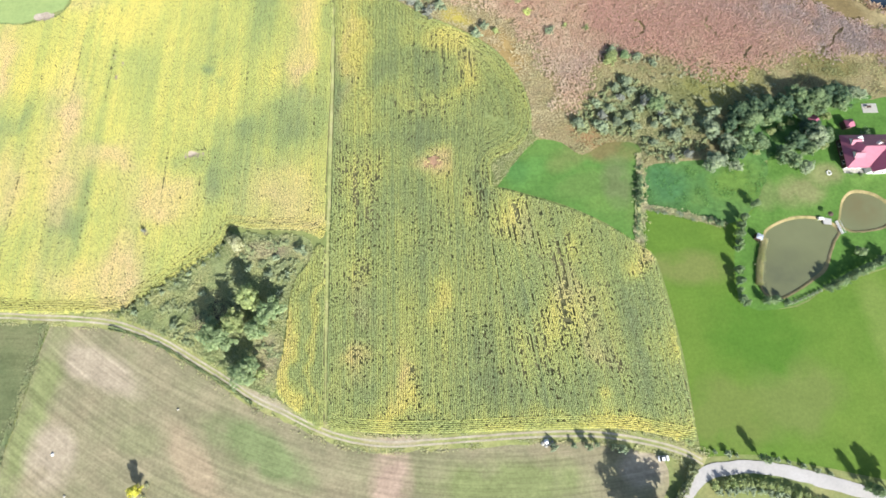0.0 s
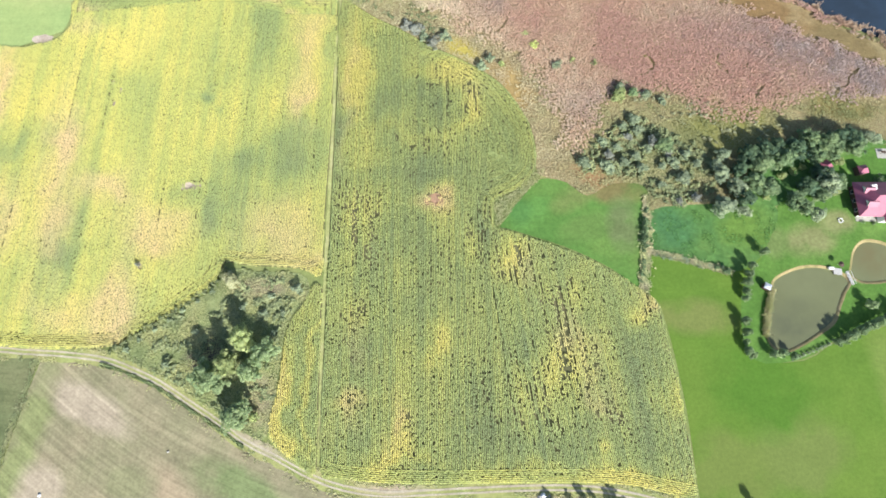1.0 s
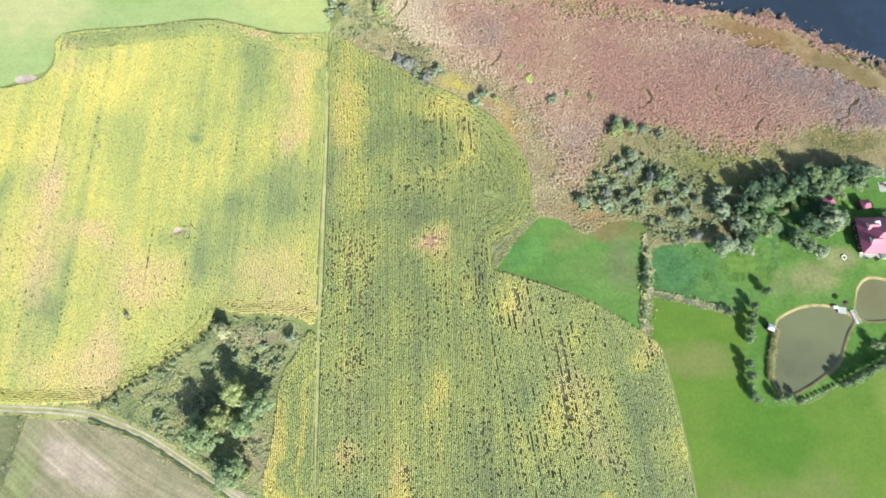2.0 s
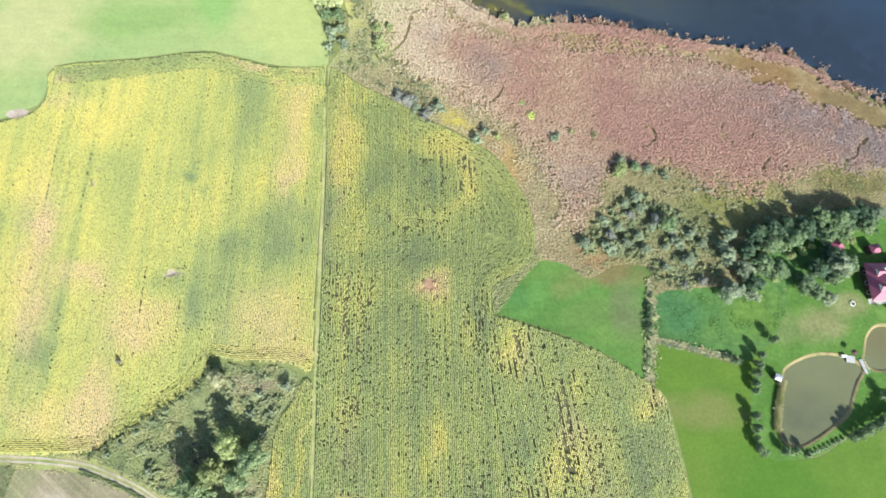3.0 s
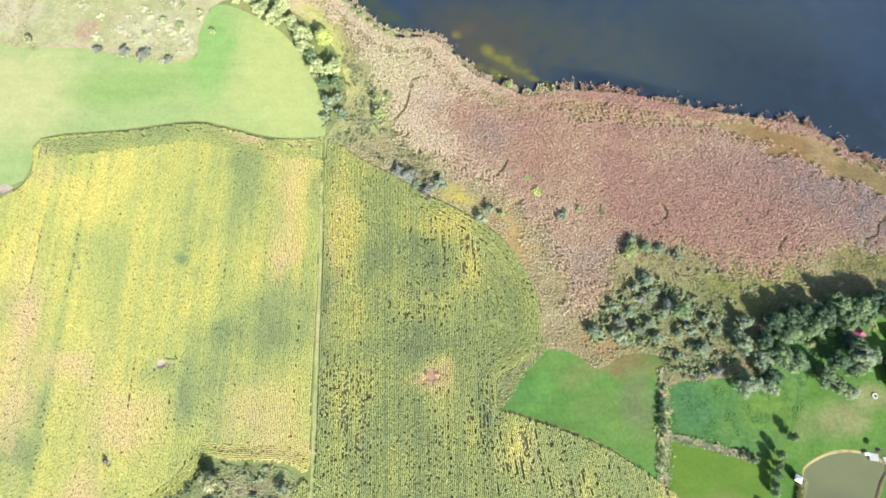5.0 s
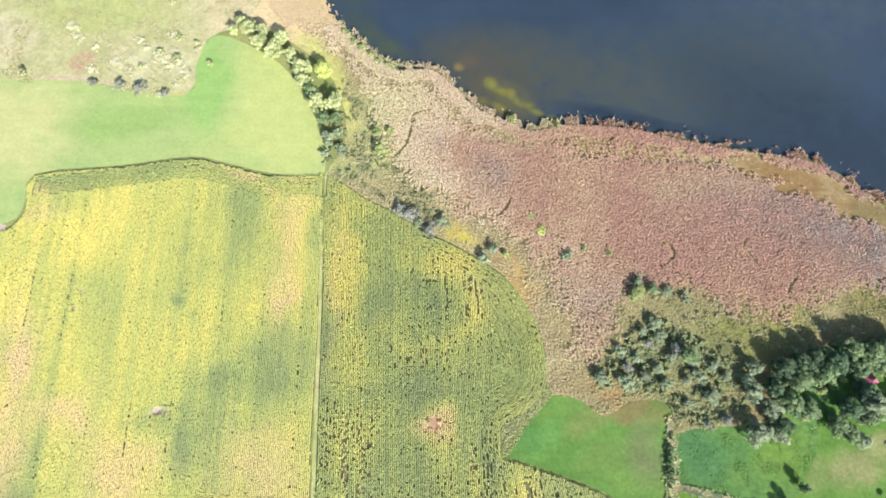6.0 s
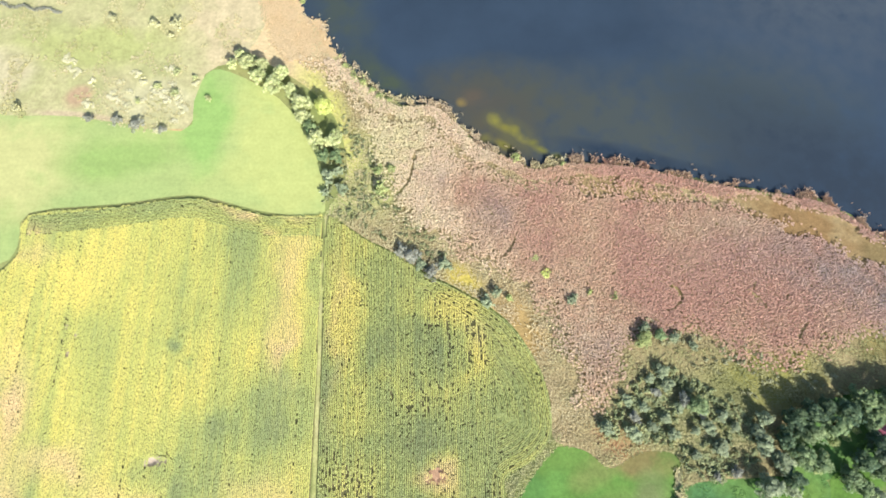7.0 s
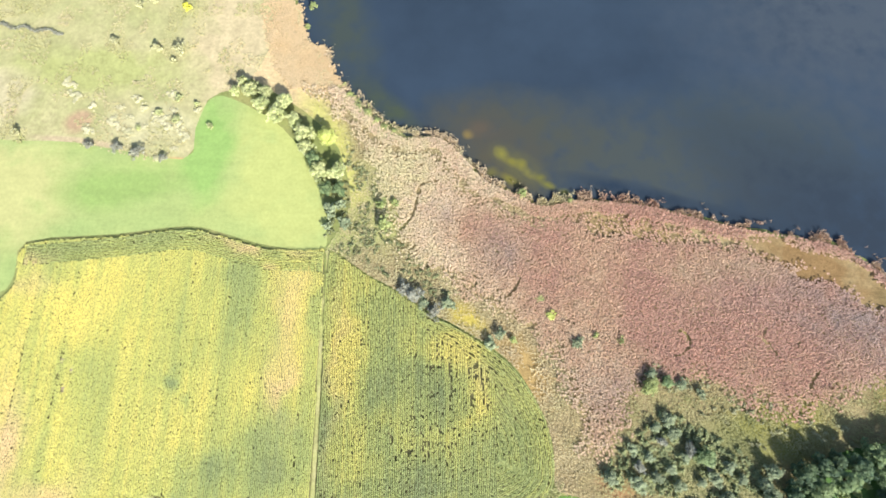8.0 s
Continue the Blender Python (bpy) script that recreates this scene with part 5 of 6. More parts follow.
scrub("willow_scrub", "olive", [(float(a), float(b), 0.9 + 1.2 * float(drift(a, b, 2.0)), 0.6 + 1.2 * float(drift(a + 9, b, 2.0))) for a, b in zip(sx.tolist(), sy.tolist()) if drift(a, b, 4) > 0.34], "patchy grey-green willow scrub in the marshy wood")
sx, sy = scattered(smooth([(70, 122), (85, 122), (100, 116), (122, 108), (140, 102), (150, 100), (140, 96), (126, 98), (112, 94), (96, 100), (84, 108)], n=3), 2.6)
scrub("olive_scrub", "sand", [(float(a), float(b), 0.6 + 0.9 * float(drift(a, b, 2.0)), 0.5 + 0.8 * float(drift(a + 9, b, 2.0))) for a, b in zip(sx.tolist(), sy.tolist()) if drift(a, b, 4) > 0.58], "low olive-straw scrub at the reed bed's edge")
G = "trees of the lakeside wood"
plant("broad", "grey", [(108.4, 89.2, 2.8, 5.2), (107.0, 81.0, 3.6, 5.4), (105.8, 68.0, 4.4, 6.0), (111.4, 75.8, 3.6, 6.0), (114.2, 66.4, 2.6, 3.6), (140.6, 65.4, 3.2, 4.6), (145.4, 76.6, 4.6, 8.4), (165.6, 97.4, 2.8, 4.4), (169.4, 96.6, 2.4, 3.6)], "grey-green tree in the lakeside wood", "tree", G)
plant("broad", "green", [(121.0, 84.6, 5.0, 7.5), (118.0, 77.6, 4.2, 6.6), (123.2, 75.4, 4.0, 6.4), (130.6, 87.2, 4.6, 7.5), (142.0, 95.2, 4.6, 7.5), (147.2, 93.4, 5.2, 7.7), (149.8, 90.8, 4.2, 7.1), (143.6, 88.6, 4.0, 6.6), (132.8, 70.6, 4.0, 6.1), (136.2, 67.8, 3.6, 6.0), (142.6, 72.6, 3.2, 6.0), (159.2, 92.2, 4.0, 6.6), (149.0, 77.8, 3.6, 6.6)],
      "dense green tree in the lakeside wood", "tree", G)
plant("broad", "dark", [(117.6, 88.6, 4.2, 6.9), (124.0, 91.0, 4.2, 6.9), (113.8, 71.0, 3.6, 7.2), (135.6, 91.4, 4.6, 7.4), (129.0, 92.6, 3.6, 6.4), (138.2, 75.6, 4.0, 6.7), (158.8, 96.0, 4.2, 6.9), (153.0, 96.4, 4.0, 6.9), (113.2, 82.6, 3.4, 6.8)], "tall dark green tree in the lakeside wood", "tree", G)
plant("spire", "dark", [(144.4, 81.0, 4.0, 9.0)], "dark blue-green spruce beside the house garden", "tree", G)
plant("shrub", "lime", [(127.0, 77.4, 1.8, 2.4), (131.2, 81.0, 2.0, 2.6), (135.4, 83.4, 1.8, 2.4), (139.6, 85.0, 1.6, 2.2), (123.6, 72.6, 1.8, 2.4), (153.6, 87.0, 2.2, 3.2), (150.4, 74.4, 2.0, 2.6)], "bright yellow-green shrub along the wood's grassy lane", "shrub", G)
plant("shrub", "green", [(167.4, 79.4, 2.0, 3), (163, 62.5, 0.9, 1.0), (159, 63, 0.8, 0.9)], "green garden shrub beside the house", "shrub", "garden shrubs")
G = "trees along the far meadow"
plant("broad", "pale", [(-80.8, 229.4, 3.7, 6), (-76.2, 222.7, 3.7, 6), (-69.1, 218.1, 4.1, 7), (-66.5, 224.1, 3.4, 6), (-57.3, 209.7, 4.1, 7), (-56, 203.7, 3.6, 6), (-87.5, 228.7, 2.2, 5), (-84.5, 232.9, 2.4, 5), (-61.8, 215.5, 3.3, 6), (-74.9, 228.1, 2.6, 6), (-50.1, 193.2, 3.9, 7), (-43.2, 193.3, 4.0, 7)],
      "pale sunlit green tree on the meadow's edge", "tree", G)
plant("broad", "green", [(-52.5, 198.5, 3.3, 6), (-47.1, 186.8, 3.0, 5), (-42.2, 186.8, 3.0, 5)], "green tree on the meadow's edge", "tree", G)
plant("shrub", "grey", [(-44.8, 178.8, 3.3, 4), (-39.2, 173.6, 3.0, 3), (-46, 172, 2.2, 2.5), (-41, 181, 2.4, 3)], "grey scrub on the meadow's edge", "shrub", G)
plant("shrub", "lime", [(-24.3, 173.6, 3.2, 4), (-20.6, 181.9, 2.2, 2.5), (-25.8, 181.1, 2.4, 3)], "yellow-green bush on the reed bed's edge", "shrub", "bushes by the reeds")
plant("shrub", "lime", [(29, 186.2, 2.0, 2.4), (47, 183.6, 1.4, 1.6), (-37, 223.5, 1.6, 1.8), (-33, 220.5, 1.9, 2.2), (-29, 217, 1.8, 2.0), (-26, 214.2, 1.7, 2.0), (-41, 229, 1.5, 1.8), (-59.5, 272, 2.0, 2.0), (-61, 261.5, 1.6, 1.6), (-22, 212.4, 1.4, 1.8)], "bright yellow-green bush on the lake shore", "shrub", "shore bushes")
plant("shrub", "dusky", [(-12.4, 146.7, 3.8, 3.2), (-16, 148.6, 3.0, 2.8), (-4.6, 140.4, 3.1, 2.8)], "dusky brown-grey bush at the field's edge", "shrub", "bushes by the reeds")
plant("shrub", "grey", [(0.3, 143.4, 2.9, 2.8), (-8.4, 143.4, 2.8, 2.6), (15.4, 129.1, 3.0, 2.8), (19.2, 132.6, 2.5, 2.6), (46.7, 129.8, 2.6, 2.6)], "grey-green bush among the reeds", "shrub", "bushes by the reeds")
plant("shrub", "lemon", [(37.9, 139.6, 2.3, 1.8)], "pale yellow-green bush among the reeds", "shrub", "bushes by the reeds")
plant("shrub", "lime", [(34.1, 145.4, 1.7, 1.3), (53.3, 132.7, 1.4, 2), (62.4, 130.8, 1.6, 2), (24, 130.5, 1.6, 2)], "yellow-green bush among the reeds", "shrub", "bushes by the reeds")
plant("shrub", "sand", [(-175.1, 210.4, 1.6, 3), (-123.7, 249.2, 2.4, 4), (-114.2, 249.3, 2.9, 4), (-142.7, 253.1, 2.1, 3), (-116.4, 244.1, 1.6, 2), (-135.4, 271.9, 2.2, 3), (-129.5, 273.5, 2.0, 3)],
      "pale straw-green bush on the dry pasture", "shrub", "pasture bushes")
plant("shrub", "dusky", [(-144.6, 205.2, 2.1, 2.2), (-132.7, 204.3, 2.5, 2.8), (-124.4, 201.9, 2.9, 3.0), (-113.7, 199.7, 1.8, 2.2)], "grey leafy bush on the pasture's edge", "shrub", "pasture bushes")
plant("shrub", "dusky", [(-113.2, 44.4, 0.9, 2.4)], "lone bare grey bush in the ripe crop", "shrub", "field bushes")
plant("shrub", "yellow", [(-114.3, 270.7, 2.2, 3)], "yellow-leaved bush on the dry pasture", "shrub", "pasture bushes")
CREAM = [(-130, 217), (-126, 222), (-121, 218), (-116, 217), (-113, 222), (-113, 213), (-109, 215), (-107, 209), (-110, 204), (-117, 201), (-131, 212), (-137, 216), (-135, 222), (-146, 222), (-146, 212), (-155, 228), (-130, 228), (-104, 222), (-115, 228), (-159, 233), (-124, 213), (-127, 226)]
scrub("pasture_scrub", "cream", [(a + 0.8 * math.sin(k * 7.1), b + 0.8 * math.cos(k * 5.3), 1.8 + 0.5 * ((k * 5) % 4), 0.35 + 0.12 * ((k * 3) % 4)) for k, (a, b) in enumerate(CREAM)], "low cream-coloured scrub clumps on the dry pasture")
plant("shrub", "pale", [(-126 + 5 * k + (k % 3) * 2.2, 213 + (k * 7) % 17, 1.5 + 0.25 * (k % 4), 1.6) for k in range(6)], "low pale bush on the dry pasture", "shrub", "pasture bushes")
plant("shrub", "dusky", [(-197 + 1.5 * k, 261.8 - 0.2 * k + 0.9 * math.sin(k * 0.9), 0.8 + 0.3 * ((k * 5) % 4) / 3, 0.9 + 0.5 * ((k * 3) % 4) / 3) for k in range(21)], "low grey-brown scrub in a ragged line across the pasture", "shrub", "pasture bushes")
sx, sy = scattered(smooth([(-46, 165), (-36, 161), (-20, 152), (-4, 145), (2, 149), (-12, 160), (-20, 172), (-26, 186), (-34, 200), (-42, 206), (-47, 186)], n=3), 2.0)
scrub("reed_edge_scrub", "olive", [(float(a), float(b), 0.5 + 0.8 * float(drift(a, b, 2.0)), 0.4 + 0.8 * float(drift(a + 9, b, 2.0))) for a, b in zip(sx.tolist(), sy.tolist()) if drift(a, b, 4) > 0.5], "patchy olive weeds and scrub beside the reed bed")
G = "hedge bushes"
plant("shrub", "green", [(78.0 - 0.145 * k + 0.5 * math.sin(k * 2.1), 69 - 1.0 * k + 0.3 * math.sin(k * 4.7), (0.9 if 4 < k < 17 else 0.45) + 0.6 * ((k * 7) % 5) / 4, (1.3 if 4 < k < 17 else 0.5) + 0.8 * ((k * 3) % 5) / 4) for k in range(31) if k not in (4, 19, 28)] + [(104.7, 43.7, 1.7, 2.4), (101.4, 45, 1.3, 1.6)], "dark green bush in the paddock hedge", "shrub", G)
plant("shrub", "grey", [(80.2 + 2.3 * k + 0.8 * math.sin(k * 3.3), 50.0 - 0.55 * k + 0.7 * math.sin(k * 5.1), 0.6 + 0.3 * (k % 3), 0.6) for k in range(12)], "low grey-green growth along the ditch", "shrub", G)
G = "garden trees"
plant("broad", "green", [(118.6, 51.0, 1.8, 4.4), (113.4, 45.6, 1.7, 4.4), (111.9, 42.4, 1.8, 4.4), (110.9, 39.4, 1.8, 4.2), (110.2, 36.2, 1.7, 4.0), (109.6, 33.6, 1.4, 3.4), (108.0, 25.7, 1.8, 4.4), (107.9, 21.8, 1.7, 4.2), (107.8, 15.4, 1.7, 3.8), (109.4, 13.8, 1.5, 3.0), (107.7, 18.4, 1.3, 3.0)], "small green tree on the garden's edge", "tree", G)
plant("broad", "green", [(116.4, 14.3, 1.7, 3.6), (119.4, 14.6, 1.8, 3.8), (123.6, 13.4, 1.5, 3.0)] + [(139.4 + 2.15 * k, 18.6 + 0.98 * k, 1.7 + 0.3 * ((k * 5) % 4) / 3, 3.6 + 1.2 * ((k * 7) % 5) / 4) for k in range(12)], "green tree in the garden's boundary hedge", "tree", G)
plant("shrub", "grey", [(126.4 + 1.6 * k, 13.4 + 0.62 * k, 0.8, 0.9) for k in range(8)], "low clipped bush in the garden's boundary hedge", "shrub", G)
plant("broad", "silver", [(153.9, 31.8, 1.9, 4)], "small silvery tree on the garden lawn", "tree", G)
G = "roadside growth"
plant("broad", "green", [(105.0, -37.4, 1.7, 6.4), (137.4, -46.6, 1.9, 7.4), (145.0, -47.6, 3.0, 9.4), (140.6, -48.0, 2.0, 4.0)], "green roadside tree with a long shadow", "tree", G)
plant("shrub", "olive", [(83.2 - 0.9 * k, -39.6 - 1.35 * k, 1.3 + 0.3 * (k % 3), 2.2 + 0.3 * (k % 2)) for k in range(10)], "green bush in the hedge beside the gravel road", "shrub", G)
plant("shrub", "lime", [(88.5 + 2.9 * k, -46.6 + 1.9 * math.sin(0.27 * k + 0.35) - 0.035 * k * k, 1.6 + 0.35 * ((k * 5) % 4) / 3, 2.0 + 0.8 * ((k * 3) % 4) / 3) for k in range(16)], "straw-green bush in the roadside hedge", "shrub", G)
plant("shrub", "grey", [(90.0 + 2.7 * k, -48.6 + 1.9 * math.sin(0.25 * k + 0.35) - 0.04 * k * k, 1.5 + 0.4 * ((k * 7) % 5) / 4, 1.5 + 0.6 * ((k * 3) % 4) / 3) for k in range(14)], "grey-green bush in the roadside hedge", "shrub", G)
plant("shrub", "grey", [(36.5, -33.4, 1.6, 2.6), (43.4, -33.2, 1.2, 2.2), (48.0, -33.6, 1.6, 4.6), (59.0, -34.0, 1.9, 4.4), (56.4, -33.6, 1.3, 3.2), (94.4, -36.4, 1.3, 2), (110.8, -38.6, 1.1, 1.4), (97.3, -37, 0.9, 1.2), (90.3, -35.8, 0.9, 1.2), (114.4, -39.4, 1.0, 1.2), (118.9, -40.6, 1.1, 1.3), (123.2, -42, 1.2, 1.5), (127.5, -43, 1.0, 1.2), (51, -33, 1.2, 2.4)], "grey-green scrub beside the track and road", "shrub", G)
plant("shrub", "sand", [(-103.2, -46.5, 1.4, 0.8), (-100.3, -47.6, 1.3, 0.8), (-104.2, -49.5, 1.3, 0.8), (-99.5, -44.2, 1.1, 0.7)], "low straw scrub round the small yellow tree", "shrub", G)
plant("broad", "dark", [(70, -58.5, 9.0, 16.5)], "large dark tree beside the gravel road", "tree", G)

# ---- buildings and garden ----
M_ROOF = solid("red_metal_roof", (0.35, 0.105, 0.155), 0.45, 0.4, 0.0, 0.12, 0.8)
M_WHITE = solid("white_render", (0.80, 0.78, 0.74), 0.85, 0.2, 0, 0.06, 1.2)
M_STONE = solid("pale_paving", (0.40, 0.38, 0.33), 0.9, 0.2, 0, 0.15, 1.5)
M_DARK = solid("dark_brown_wood", (0.09, 0.06, 0.045), 0.7, 0.2, 0, 0.25, 2)
M_PLANK = solid("weathered_planks", (0.50, 0.48, 0.45), 0.85, 0.15, 0, 0.2, 3)
M_CAR = solid("white_car_paint", (0.82, 0.82, 0.82), 0.25, 0.5, 0, 0.02, 1)
M_TYRE = solid("black_rubber", (0.02, 0.02, 0.02), 0.8, 0.2)
M_STEEL = solid("galvanised_sheet", (0.62, 0.64, 0.67), 0.4, 0.5, 0.5, 0.1, 1.5)
mg, nt, b = material("window_glass", 0.08, 0.6)
b.inputs["Base Color"].default_value = (0.03, 0.04, 0.05, 1)
M_GLASS = mg


def prism(bm, x0, x1, y0, y1, z0, z1, along="x", over=0.0, thick=0.18, hip=0.0):
    """A pitched roof as two thick slopes (and hipped ends when hip is above 0)."""
    def slab(corners):
        lower = [bm.verts.new(c) for c in corners]
        upper = [bm.verts.new((c[0], c[1], c[2] + thick)) for c in corners]
        k = len(corners)
        bm.faces.new(upper)
        bm.faces.new(lower[::-1])
        for n in range(k):
            bm.faces.new((lower[n], lower[(n + 1) % k], upper[(n + 1) % k], upper[n]))
    if along == "x":
        ym = (y0 + y1) / 2
        slab([(x0, y0, z0), (x1, y0, z0), (x1 - hip, ym, z1), (x0 + hip, ym, z1)])
        slab([(x1, y1, z0), (x0, y1, z0), (x0 + hip, ym, z1), (x1 - hip, ym, z1)])
        if hip:
            slab([(x0, y1, z0), (x0, y0, z0), (x0 + hip, ym, z1)])
            slab([(x1, y0, z0), (x1, y1, z0), (x1 - hip, ym, z1)])
    else:
        xm = (x0 + x1) / 2
        slab([(x0, y1, z0), (x0, y0, z0), (xm, y0 + hip, z1), (xm, y1 - hip, z1)])
        slab([(x1, y0, z0), (x1, y1, z0), (xm, y1 - hip, z1), (xm, y0 + hip, z1)])
        if hip:
            slab([(x0, y0, z0), (x1, y0, z0), (xm, y0 + hip, z1)])
            slab([(x1, y1, z0), (x0, y1, z0), (xm, y1 - hip, z1)])
    return bm


def gable(bm, a, b, z0, z1, deep):
    """A triangular wall between two ground points."""
    a, b, d = Vector(a), Vector(b), Vector(deep)
    pts = [(a.x, a.y, z0), (b.x, b.y, z0), ((a.x + b.x) / 2, (a.y + b.y) / 2, z1)]
    lower = [bm.verts.new(p) for p in pts]
    upper = [bm.verts.new((p[0] + d.x, p[1] + d.y, p[2])) for p in pts]
    bm.faces.new(lower)
    bm.faces.new(upper[::-1])
    for n in range(3):
        bm.faces.new((lower[n], upper[n], upper[(n + 1) % 3], lower[(n + 1) % 3]))
    bmesh.ops.recalc_face_normals(bm, faces=bm.faces[:])
    return bm


def window(parent, x, y, z, w, h, facing):
    """A framed window on a wall that faces south (s) or west (w)."""
    fr, gl = bmesh.new(), bmesh.new()
    if facing == "s":
        box(gl, x - w / 2, x + w / 2, y - 0.03, y + 0.05, z, z + h)
        for a0, a1, c0, c1 in ((x - w / 2 - 0.08, x - w / 2, z, z + h), (x + w / 2, x + w / 2 + 0.08, z, z + h), (x - w / 2 - 0.08, x + w / 2 + 0.08, z - 0.08, z), (x - w / 2 - 0.08, x + w / 2 + 0.08, z + h, z + h + 0.08), (x - 0.03, x + 0.03, z, z + h)):
            box(fr, a0, a1, y - 0.07, y + 0.05, c0, c1)
    else:
        box(gl, x - 0.03, x + 0.05, y - w / 2, y + w / 2, z, z + h)
        for a0, a1, c0, c1 in ((y - w / 2 - 0.08, y - w / 2, z, z + h), (y + w / 2, y + w / 2 + 0.08, z, z + h), (y - w / 2 - 0.08, y + w / 2 + 0.08, z - 0.08, z), (y - w / 2 - 0.08, y + w / 2 + 0.08, z + h, z + h + 0.08)):
            box(fr, x - 0.07, x + 0.05, a0, a1, c0, c1)
    pane = part("window", gl, M_GLASS, parent, "dark reflecting window")
    part("window_frame", fr, M_WHITE, pane)


house = thing("house", "white rendered house with a pinkish-red metal roof and dormers", "house", at=Matrix.Translation((3.2, 1.1, 0)))
part("wall", boxed(153.4, 171.5, 64.0, 76.0, 0, 3.3), M_WHITE, house, "white rendered wall")
# Thin dark panel puts the end wall's shade into colour.
part("wall_cladding", boxed(153.34, 153.4, 64.05, 75.95, 0.05, 3.25), M_DARK, house, "dark panel standing for the shade on the end wall")
part("roof", prism(bmesh.new(), 152.3, 172.6, 63.2, 76.9, 3.0, 7.4, "x", hip=5.0), M_ROOF, house, "pinkish-red sheet metal hipped roof")
part("wing_wall", gable(boxed(161.6, 169.0, 61.8, 64.1, 0, 3.5), (161.7, 61.85, 0), (168.9, 61.85, 0), 3.5, 6.8, (0, 0.3, 0)), M_WHITE, house, "white gable wall")
part("wing_roof", prism(bmesh.new(), 161.0, 169.6, 61.2, 70.5, 3.4, 7.3, "y"), M_ROOF, house, "pinkish-red cross gable roof")
for dx, dy in ((154.2, 66.6), (154.2, 72.0)):
    part("dormer_wall", gable(boxed(dx, dx + 2.2, dy, dy + 2.4, 3.4, 5.2), (dx + 0.02, dy, 0), (dx + 0.02, dy + 2.4, 0), 5.2, 6.3, (0.3, 0, 0)), M_WHITE, house, "white dormer front")
    part("dormer_roof", prism(bmesh.new(), dx - 0.3, dx + 3.4, dy - 0.4, dy + 2.8, 5.1, 6.4, "x"), M_ROOF, house)
    window(house, dx, dy + 1.2, 4.0, 1.2, 1.0, "w")
part("dormer_wall", gable(boxed(156.6, 158.4, 73.0, 74.8, 4, 6.0), (156.6, 74.8, 0), (158.4, 74.8, 0), 6.0, 6.9, (0, -0.3, 0)), M_WHITE, house, "white dormer front")
chimney = part("chimney", boxed(162.2, 163.2, 71.0, 71.9, 5.0, 8.6, bevel=0.04), M_WHITE, house, "white chimney stack")
part("chimney_cap", boxed(162.05, 163.35, 70.85, 72.05, 8.6, 8.75, bevel=0.03), M_DARK, chimney)
for x in (155.2, 157.6, 159.8):
    window(house, x, 64.0, 0.9, 1.3, 1.4, "s")
for x in (163.6, 166.9):
    window(house, x, 61.8, 0.9, 1.4, 1.4, "s")
for y in (66.4, 70.0, 73.6):
    window(house, 153.33, y, 0.9, 1.2, 1.4, "w")
part("door", boxed(170.2, 171.2, 63.93, 64.05, 0.1, 2.15, bevel=0.02), M_DARK, house, "dark wooden front door")
terrace = tagged(linked("terrace", boxed(156.8, 164.4, 63.4, 64.9, 0.0, 0.2, bevel=0.05), M_STONE), "pale paved terrace along the house", "terrace", kind="structure")


def hut(name, x, y, w, d, h, up, turn, roof, wall, label, category):
    root = thing(name, label, category, at=Matrix.Translation((x, y, 0.05)) @ Matrix.Rotation(radians(turn), 4, "Z"))
    part("wall", boxed(-w / 2 + 0.15, w / 2 - 0.15, -d / 2 + 0.15, d / 2 - 0.15, -0.05, h), wall, root)
    part("roof", prism(bmesh.new(), -w / 2, w / 2, -d / 2, d / 2, h - 0.05, h + up, "x", thick=0.08, hip=w * 0.3), roof, root)
    part("door", boxed(-0.4, 0.4, -d / 2 + 0.08, -d / 2 + 0.16, 0, 1.8), M_DARK, root)
    return root


hut("garden_pavilion", 161.6, 83.6, 3.6, 3.4, 2.3, 1.1, 10, M_ROOF, M_DARK, "small garden pavilion with a red hipped roof", "pavilion")
hut("garden_shed", 148.0, 85.0, 3.4, 4.4, 2.4, 1.3, 30, M_ROOF, M_WHITE, "red-roofed garden shed half hidden by trees", "shed")
hut("pond_hut", 118.2, 38.0, 2.4, 2.2, 1.9, 0.25, -25, M_STEEL, M_DARK, "small pond hut with a pale metal roof", "hut")


def stack_planks(parent, x0, x1, y0, y1, z, across=0.14, mat=M_PLANK):
    bm0 = boxed(-across / 2 + 0.01, across / 2 - 0.01, y0, y1, 0, 0.05)
    me = bpy.data.meshes.new("plank")
    bm0.to_mesh(me)
    bm0.free()
    me.materials.append(mat)
    for n in range(int((x1 - x0) / across)):
        ob = new("plank", me)
        ob.parent = parent
        ob.location = (x0 + (n + 0.5) * across, 0, z)


bridge = thing("footbridge", "white weathered plank footbridge between the two ponds", "bridge", at=Matrix.Translation((150.0, 41.6, 0.15)) @ Matrix.Rotation(radians(-75), 4, "Z"))
for side in (-0.45, 0.45):
    part("beam", boxed(-2.6, 2.6, side - 0.06, side + 0.06, -0.15, 0.0), M_DARK, bridge)
    part("handrail", boxed(-2.5, 2.5, side * 1.2 - 0.04, side * 1.2 + 0.04, 0.85, 0.93), M_WHITE, bridge)
    for k in range(5):
        part("post", boxed(-2.4 + 1.2 * k - 0.04, -2.4 + 1.2 * k + 0.04, side * 1.2 - 0.035, side * 1.2 + 0.035, -0.1, 0.86), M_WHITE, bridge)
stack_planks(bridge, -2.6, 2.6, -0.6, 0.6, 0.0, 0.2)
jetty = thing("jetty", "small grey plank jetty on the pond's bank", "jetty", at=Matrix.Translation((146.0, 44.0, 0.12)) @ Matrix.Rotation(radians(-8), 4, "Z"))
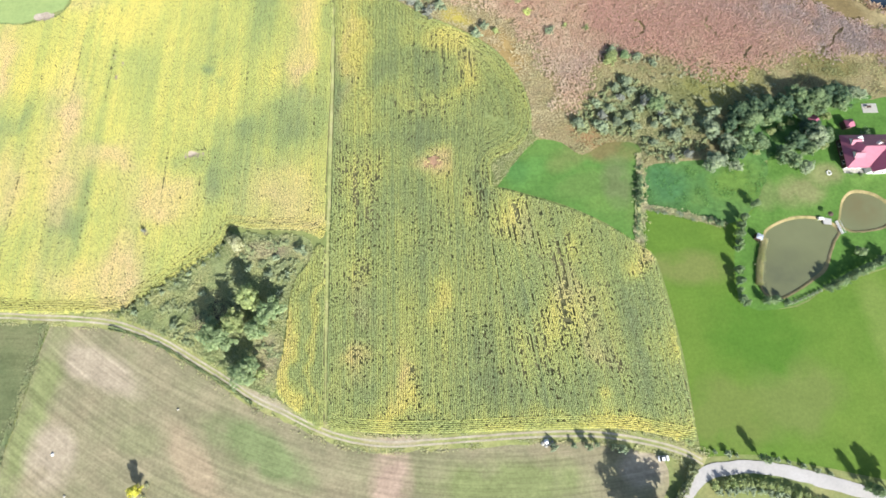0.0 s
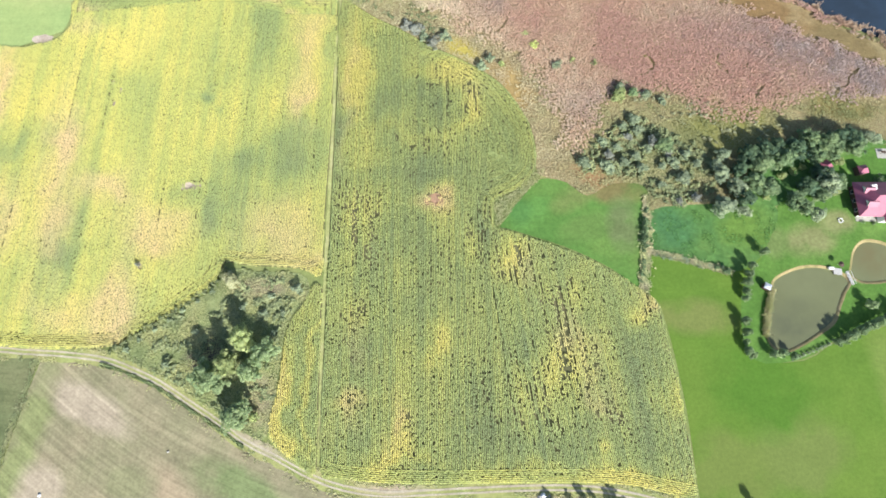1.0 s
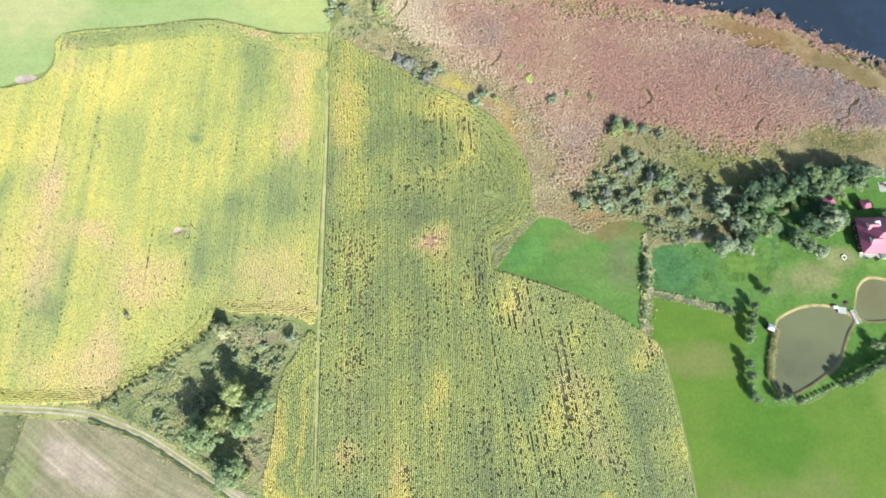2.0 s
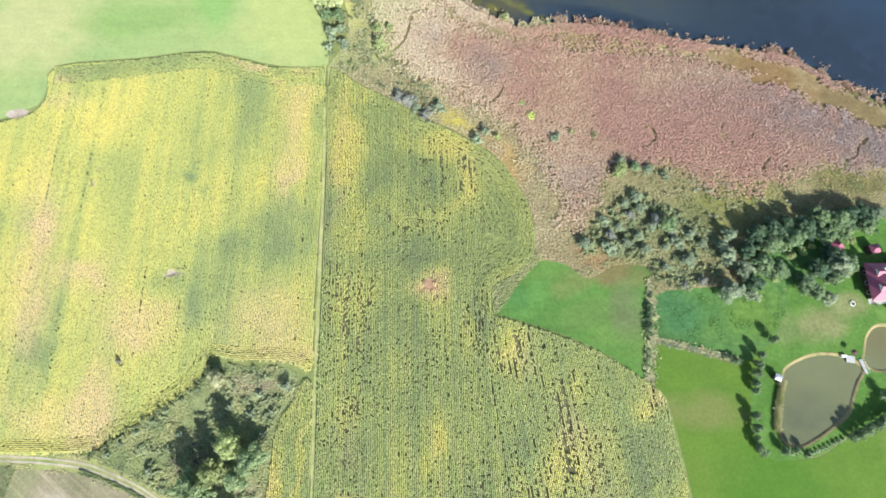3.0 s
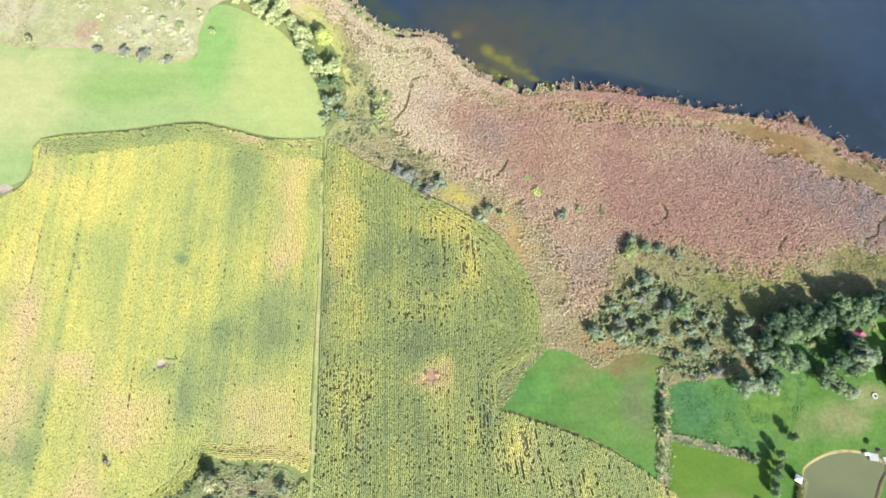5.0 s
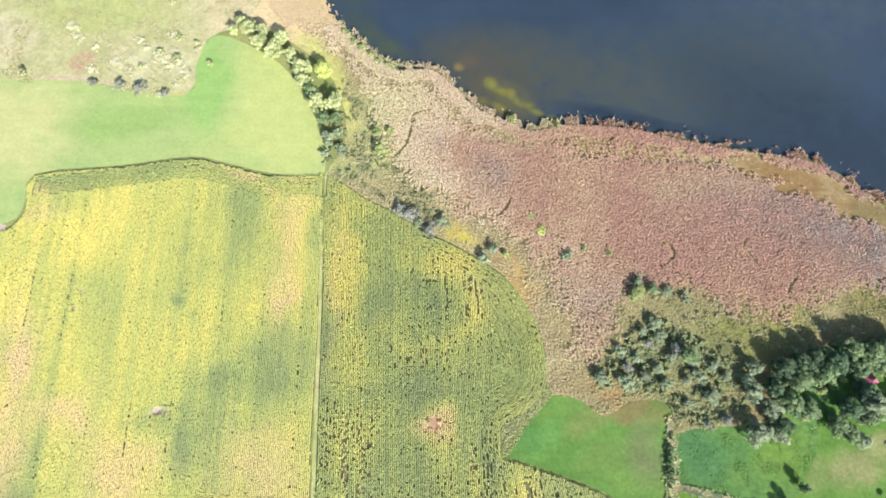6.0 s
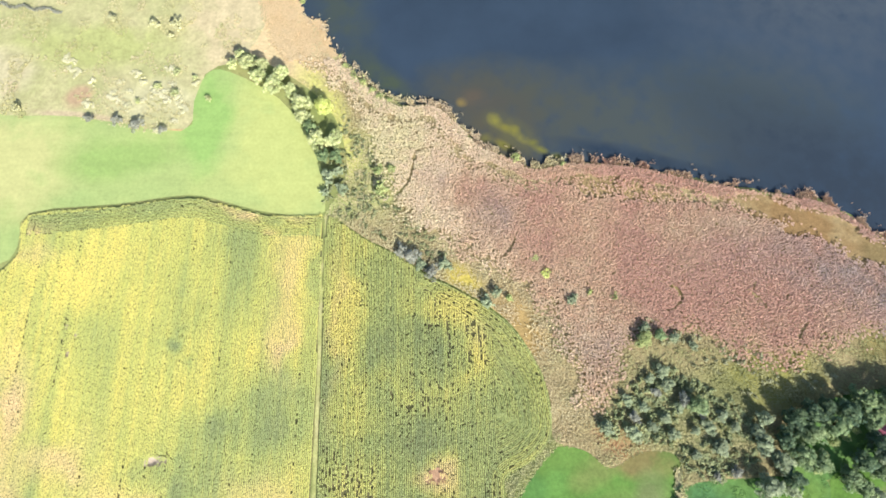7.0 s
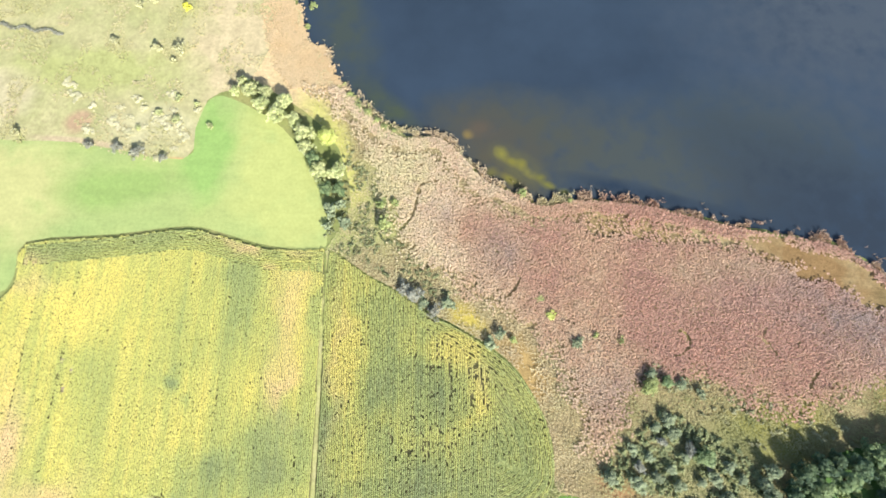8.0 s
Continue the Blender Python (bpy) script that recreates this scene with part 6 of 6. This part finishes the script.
for k in (-1.2, 1.2):
    part("beam", boxed(k - 0.06, k + 0.06, -1.2, 1.2, -0.5, 0.0), M_DARK, jetty)
stack_planks(jetty, -1.5, 1.5, -1.2, 1.2, 0.0, 0.2)
tagged(linked("storage_box", boxed(142.6, 144.4, 44.6, 45.6, 0.05, 0.75, bevel=0.06), M_WHITE), "white storage chest on the pond's bank", "chest")
parasol = thing("parasol", "dark closed-weave parasol beside the jetty", "parasol", at=Matrix.Translation((146.2, 46.4, 0.05)))
part("pole", rod(bmesh.new(), (0, 0, 0), (0, 0, 2.3), 0.03, 0.03), M_STEEL, parasol)
part("canopy", rod(bmesh.new(), (0, 0, 1.9), (0, 0, 2.4), 1.1, 0.05, 8), M_DARK, parasol)
ring_bm = bmesh.new()
for k in range(14):
    a = k * 6.283 / 14
    box(ring_bm, -0.2, 0.2, -0.13, 0.13, 0, 0.3, 0.03, Matrix.Translation((math.cos(a) * 0.8, math.sin(a) * 0.8, 0)) @ Matrix.Rotation(a + 1.571, 4, "Z"))
ring = tagged(linked("fire_ring", ring_bm, M_WHITE), "ring of white stones on the lawn", "fire pit")
ring.location = (150.9, 63.6, 0.08)
patio = tagged(linked("patio", boxed(170.5, 176.5, 89.3, 93.4, 0.0, 0.16, bevel=0.04), M_STONE), "pale paved patio at the garden's end", "patio", kind="structure")
table = thing("garden_table", "dark garden table on the pale patio", "table", at=Matrix.Translation((172.6, 91.6, 0.16)))
part("tabletop", boxed(-0.9, 0.9, -0.5, 0.5, 0.70, 0.75, bevel=0.01), M_DARK, table)
for k in range(4):
    sx, sy = (k % 2) * 2 - 1, (k // 2) * 2 - 1
    part("leg", boxed(sx * 0.8 - 0.04, sx * 0.8 + 0.04, sy * 0.4 - 0.04, sy * 0.4 + 0.04, 0, 0.70), M_DARK, table)

# ---- small things in the fields ----
car = thing("car", "small white car parked on bare ground beside the track", "car", at=Matrix.Translation((72.9, -37.6, 0.06)) @ Matrix.Rotation(radians(4), 4, "Z") @ Matrix.Diagonal((0.88, 0.95, 1, 1)))
part("body", boxed(-2.0, 2.0, -0.85, 0.85, 0.3, 0.85, bevel=0.16), M_CAR, car, "white painted body")
cab = bmesh.new()
box(cab, -1.5, 1.05, -0.76, 0.76, 0.84, 1.42)
for v in cab.verts:
    if v.co.z > 1.2:
        v.co.x *= 0.72
        v.co.y *= 0.86
part("cabin", cab, M_GLASS, car, "dark glazed cabin")
part("roof", boxed(-0.95, 0.25, -0.62, 0.62, 1.40, 1.48, bevel=0.03), M_CAR, car)
for sx in (-1.25, 1.25):
    for sy in (-0.8, 0.8):
        w = part("wheel", rod(bmesh.new(), (sx, sy - 0.1, 0.32), (sx, sy + 0.1, 0.32), 0.32, 0.32, 16), M_TYRE, car)
        part("rim", rod(bmesh.new(), (sx, sy - 0.11, 0.32), (sx, sy + 0.11, 0.32), 0.19, 0.19, 12), M_STEEL, w)
for sy in (-0.6, 0.6):
    part("headlight", boxed(1.93, 2.02, sy - 0.18, sy + 0.18, 0.6, 0.74, bevel=0.03), M_STEEL, car)
    part("tail_light", boxed(-2.02, -1.93, sy - 0.15, sy + 0.15, 0.62, 0.78, bevel=0.03), M_ROOF, car)
for n, (x, y, r) in enumerate(((-133.2, -34, 0.55), (-126.8, -46.9, 0.4), (-92.3, -20.1, 0.4))):
    bm = bmesh.new()
    bmesh.ops.create_icosphere(bm, subdivisions=2, radius=r)
    for v in bm.verts:
        v.co *= 0.85 + 0.3 * float(drift(v.co.x * 2 + n, v.co.y * 2 + v.co.z, 0.7))
        v.co.z = max(v.co.z * 0.6, -r * 0.3)
    st = tagged(linked("boulder", bm, M_WHITE if n == 0 else M_STONE), "pale field boulder lying on the stubble", "boulder", "field boulders")
    st.location = (x, y, 0.05 + r * 0.28)
for n, (x, y, r) in enumerate(((33.0, -32.6, 0.7), (34.3, -32.0, 0.9), (35.4, -32.8, 0.6), (34.2, -33.3, 0.7), (36.3, -32.2, 0.5))):
    bm = bmesh.new()
    bmesh.ops.create_icosphere(bm, subdivisions=2, radius=r)
    for v in bm.verts:
        v.co *= 0.8 + 0.4 * float(drift(v.co.x * 3 + 5 * n, v.co.y * 3 + v.co.z, 0.7))
        v.co.z = max(v.co.z * 0.7, -r * 0.3)
    st = tagged(linked("rubble_block", bm, M_STEEL if n == 1 else M_STONE), "pale grey rubble block dumped beside the track", "rubble", "rubble heap")
    st.location = (x, y, 0.08 + r * 0.28)
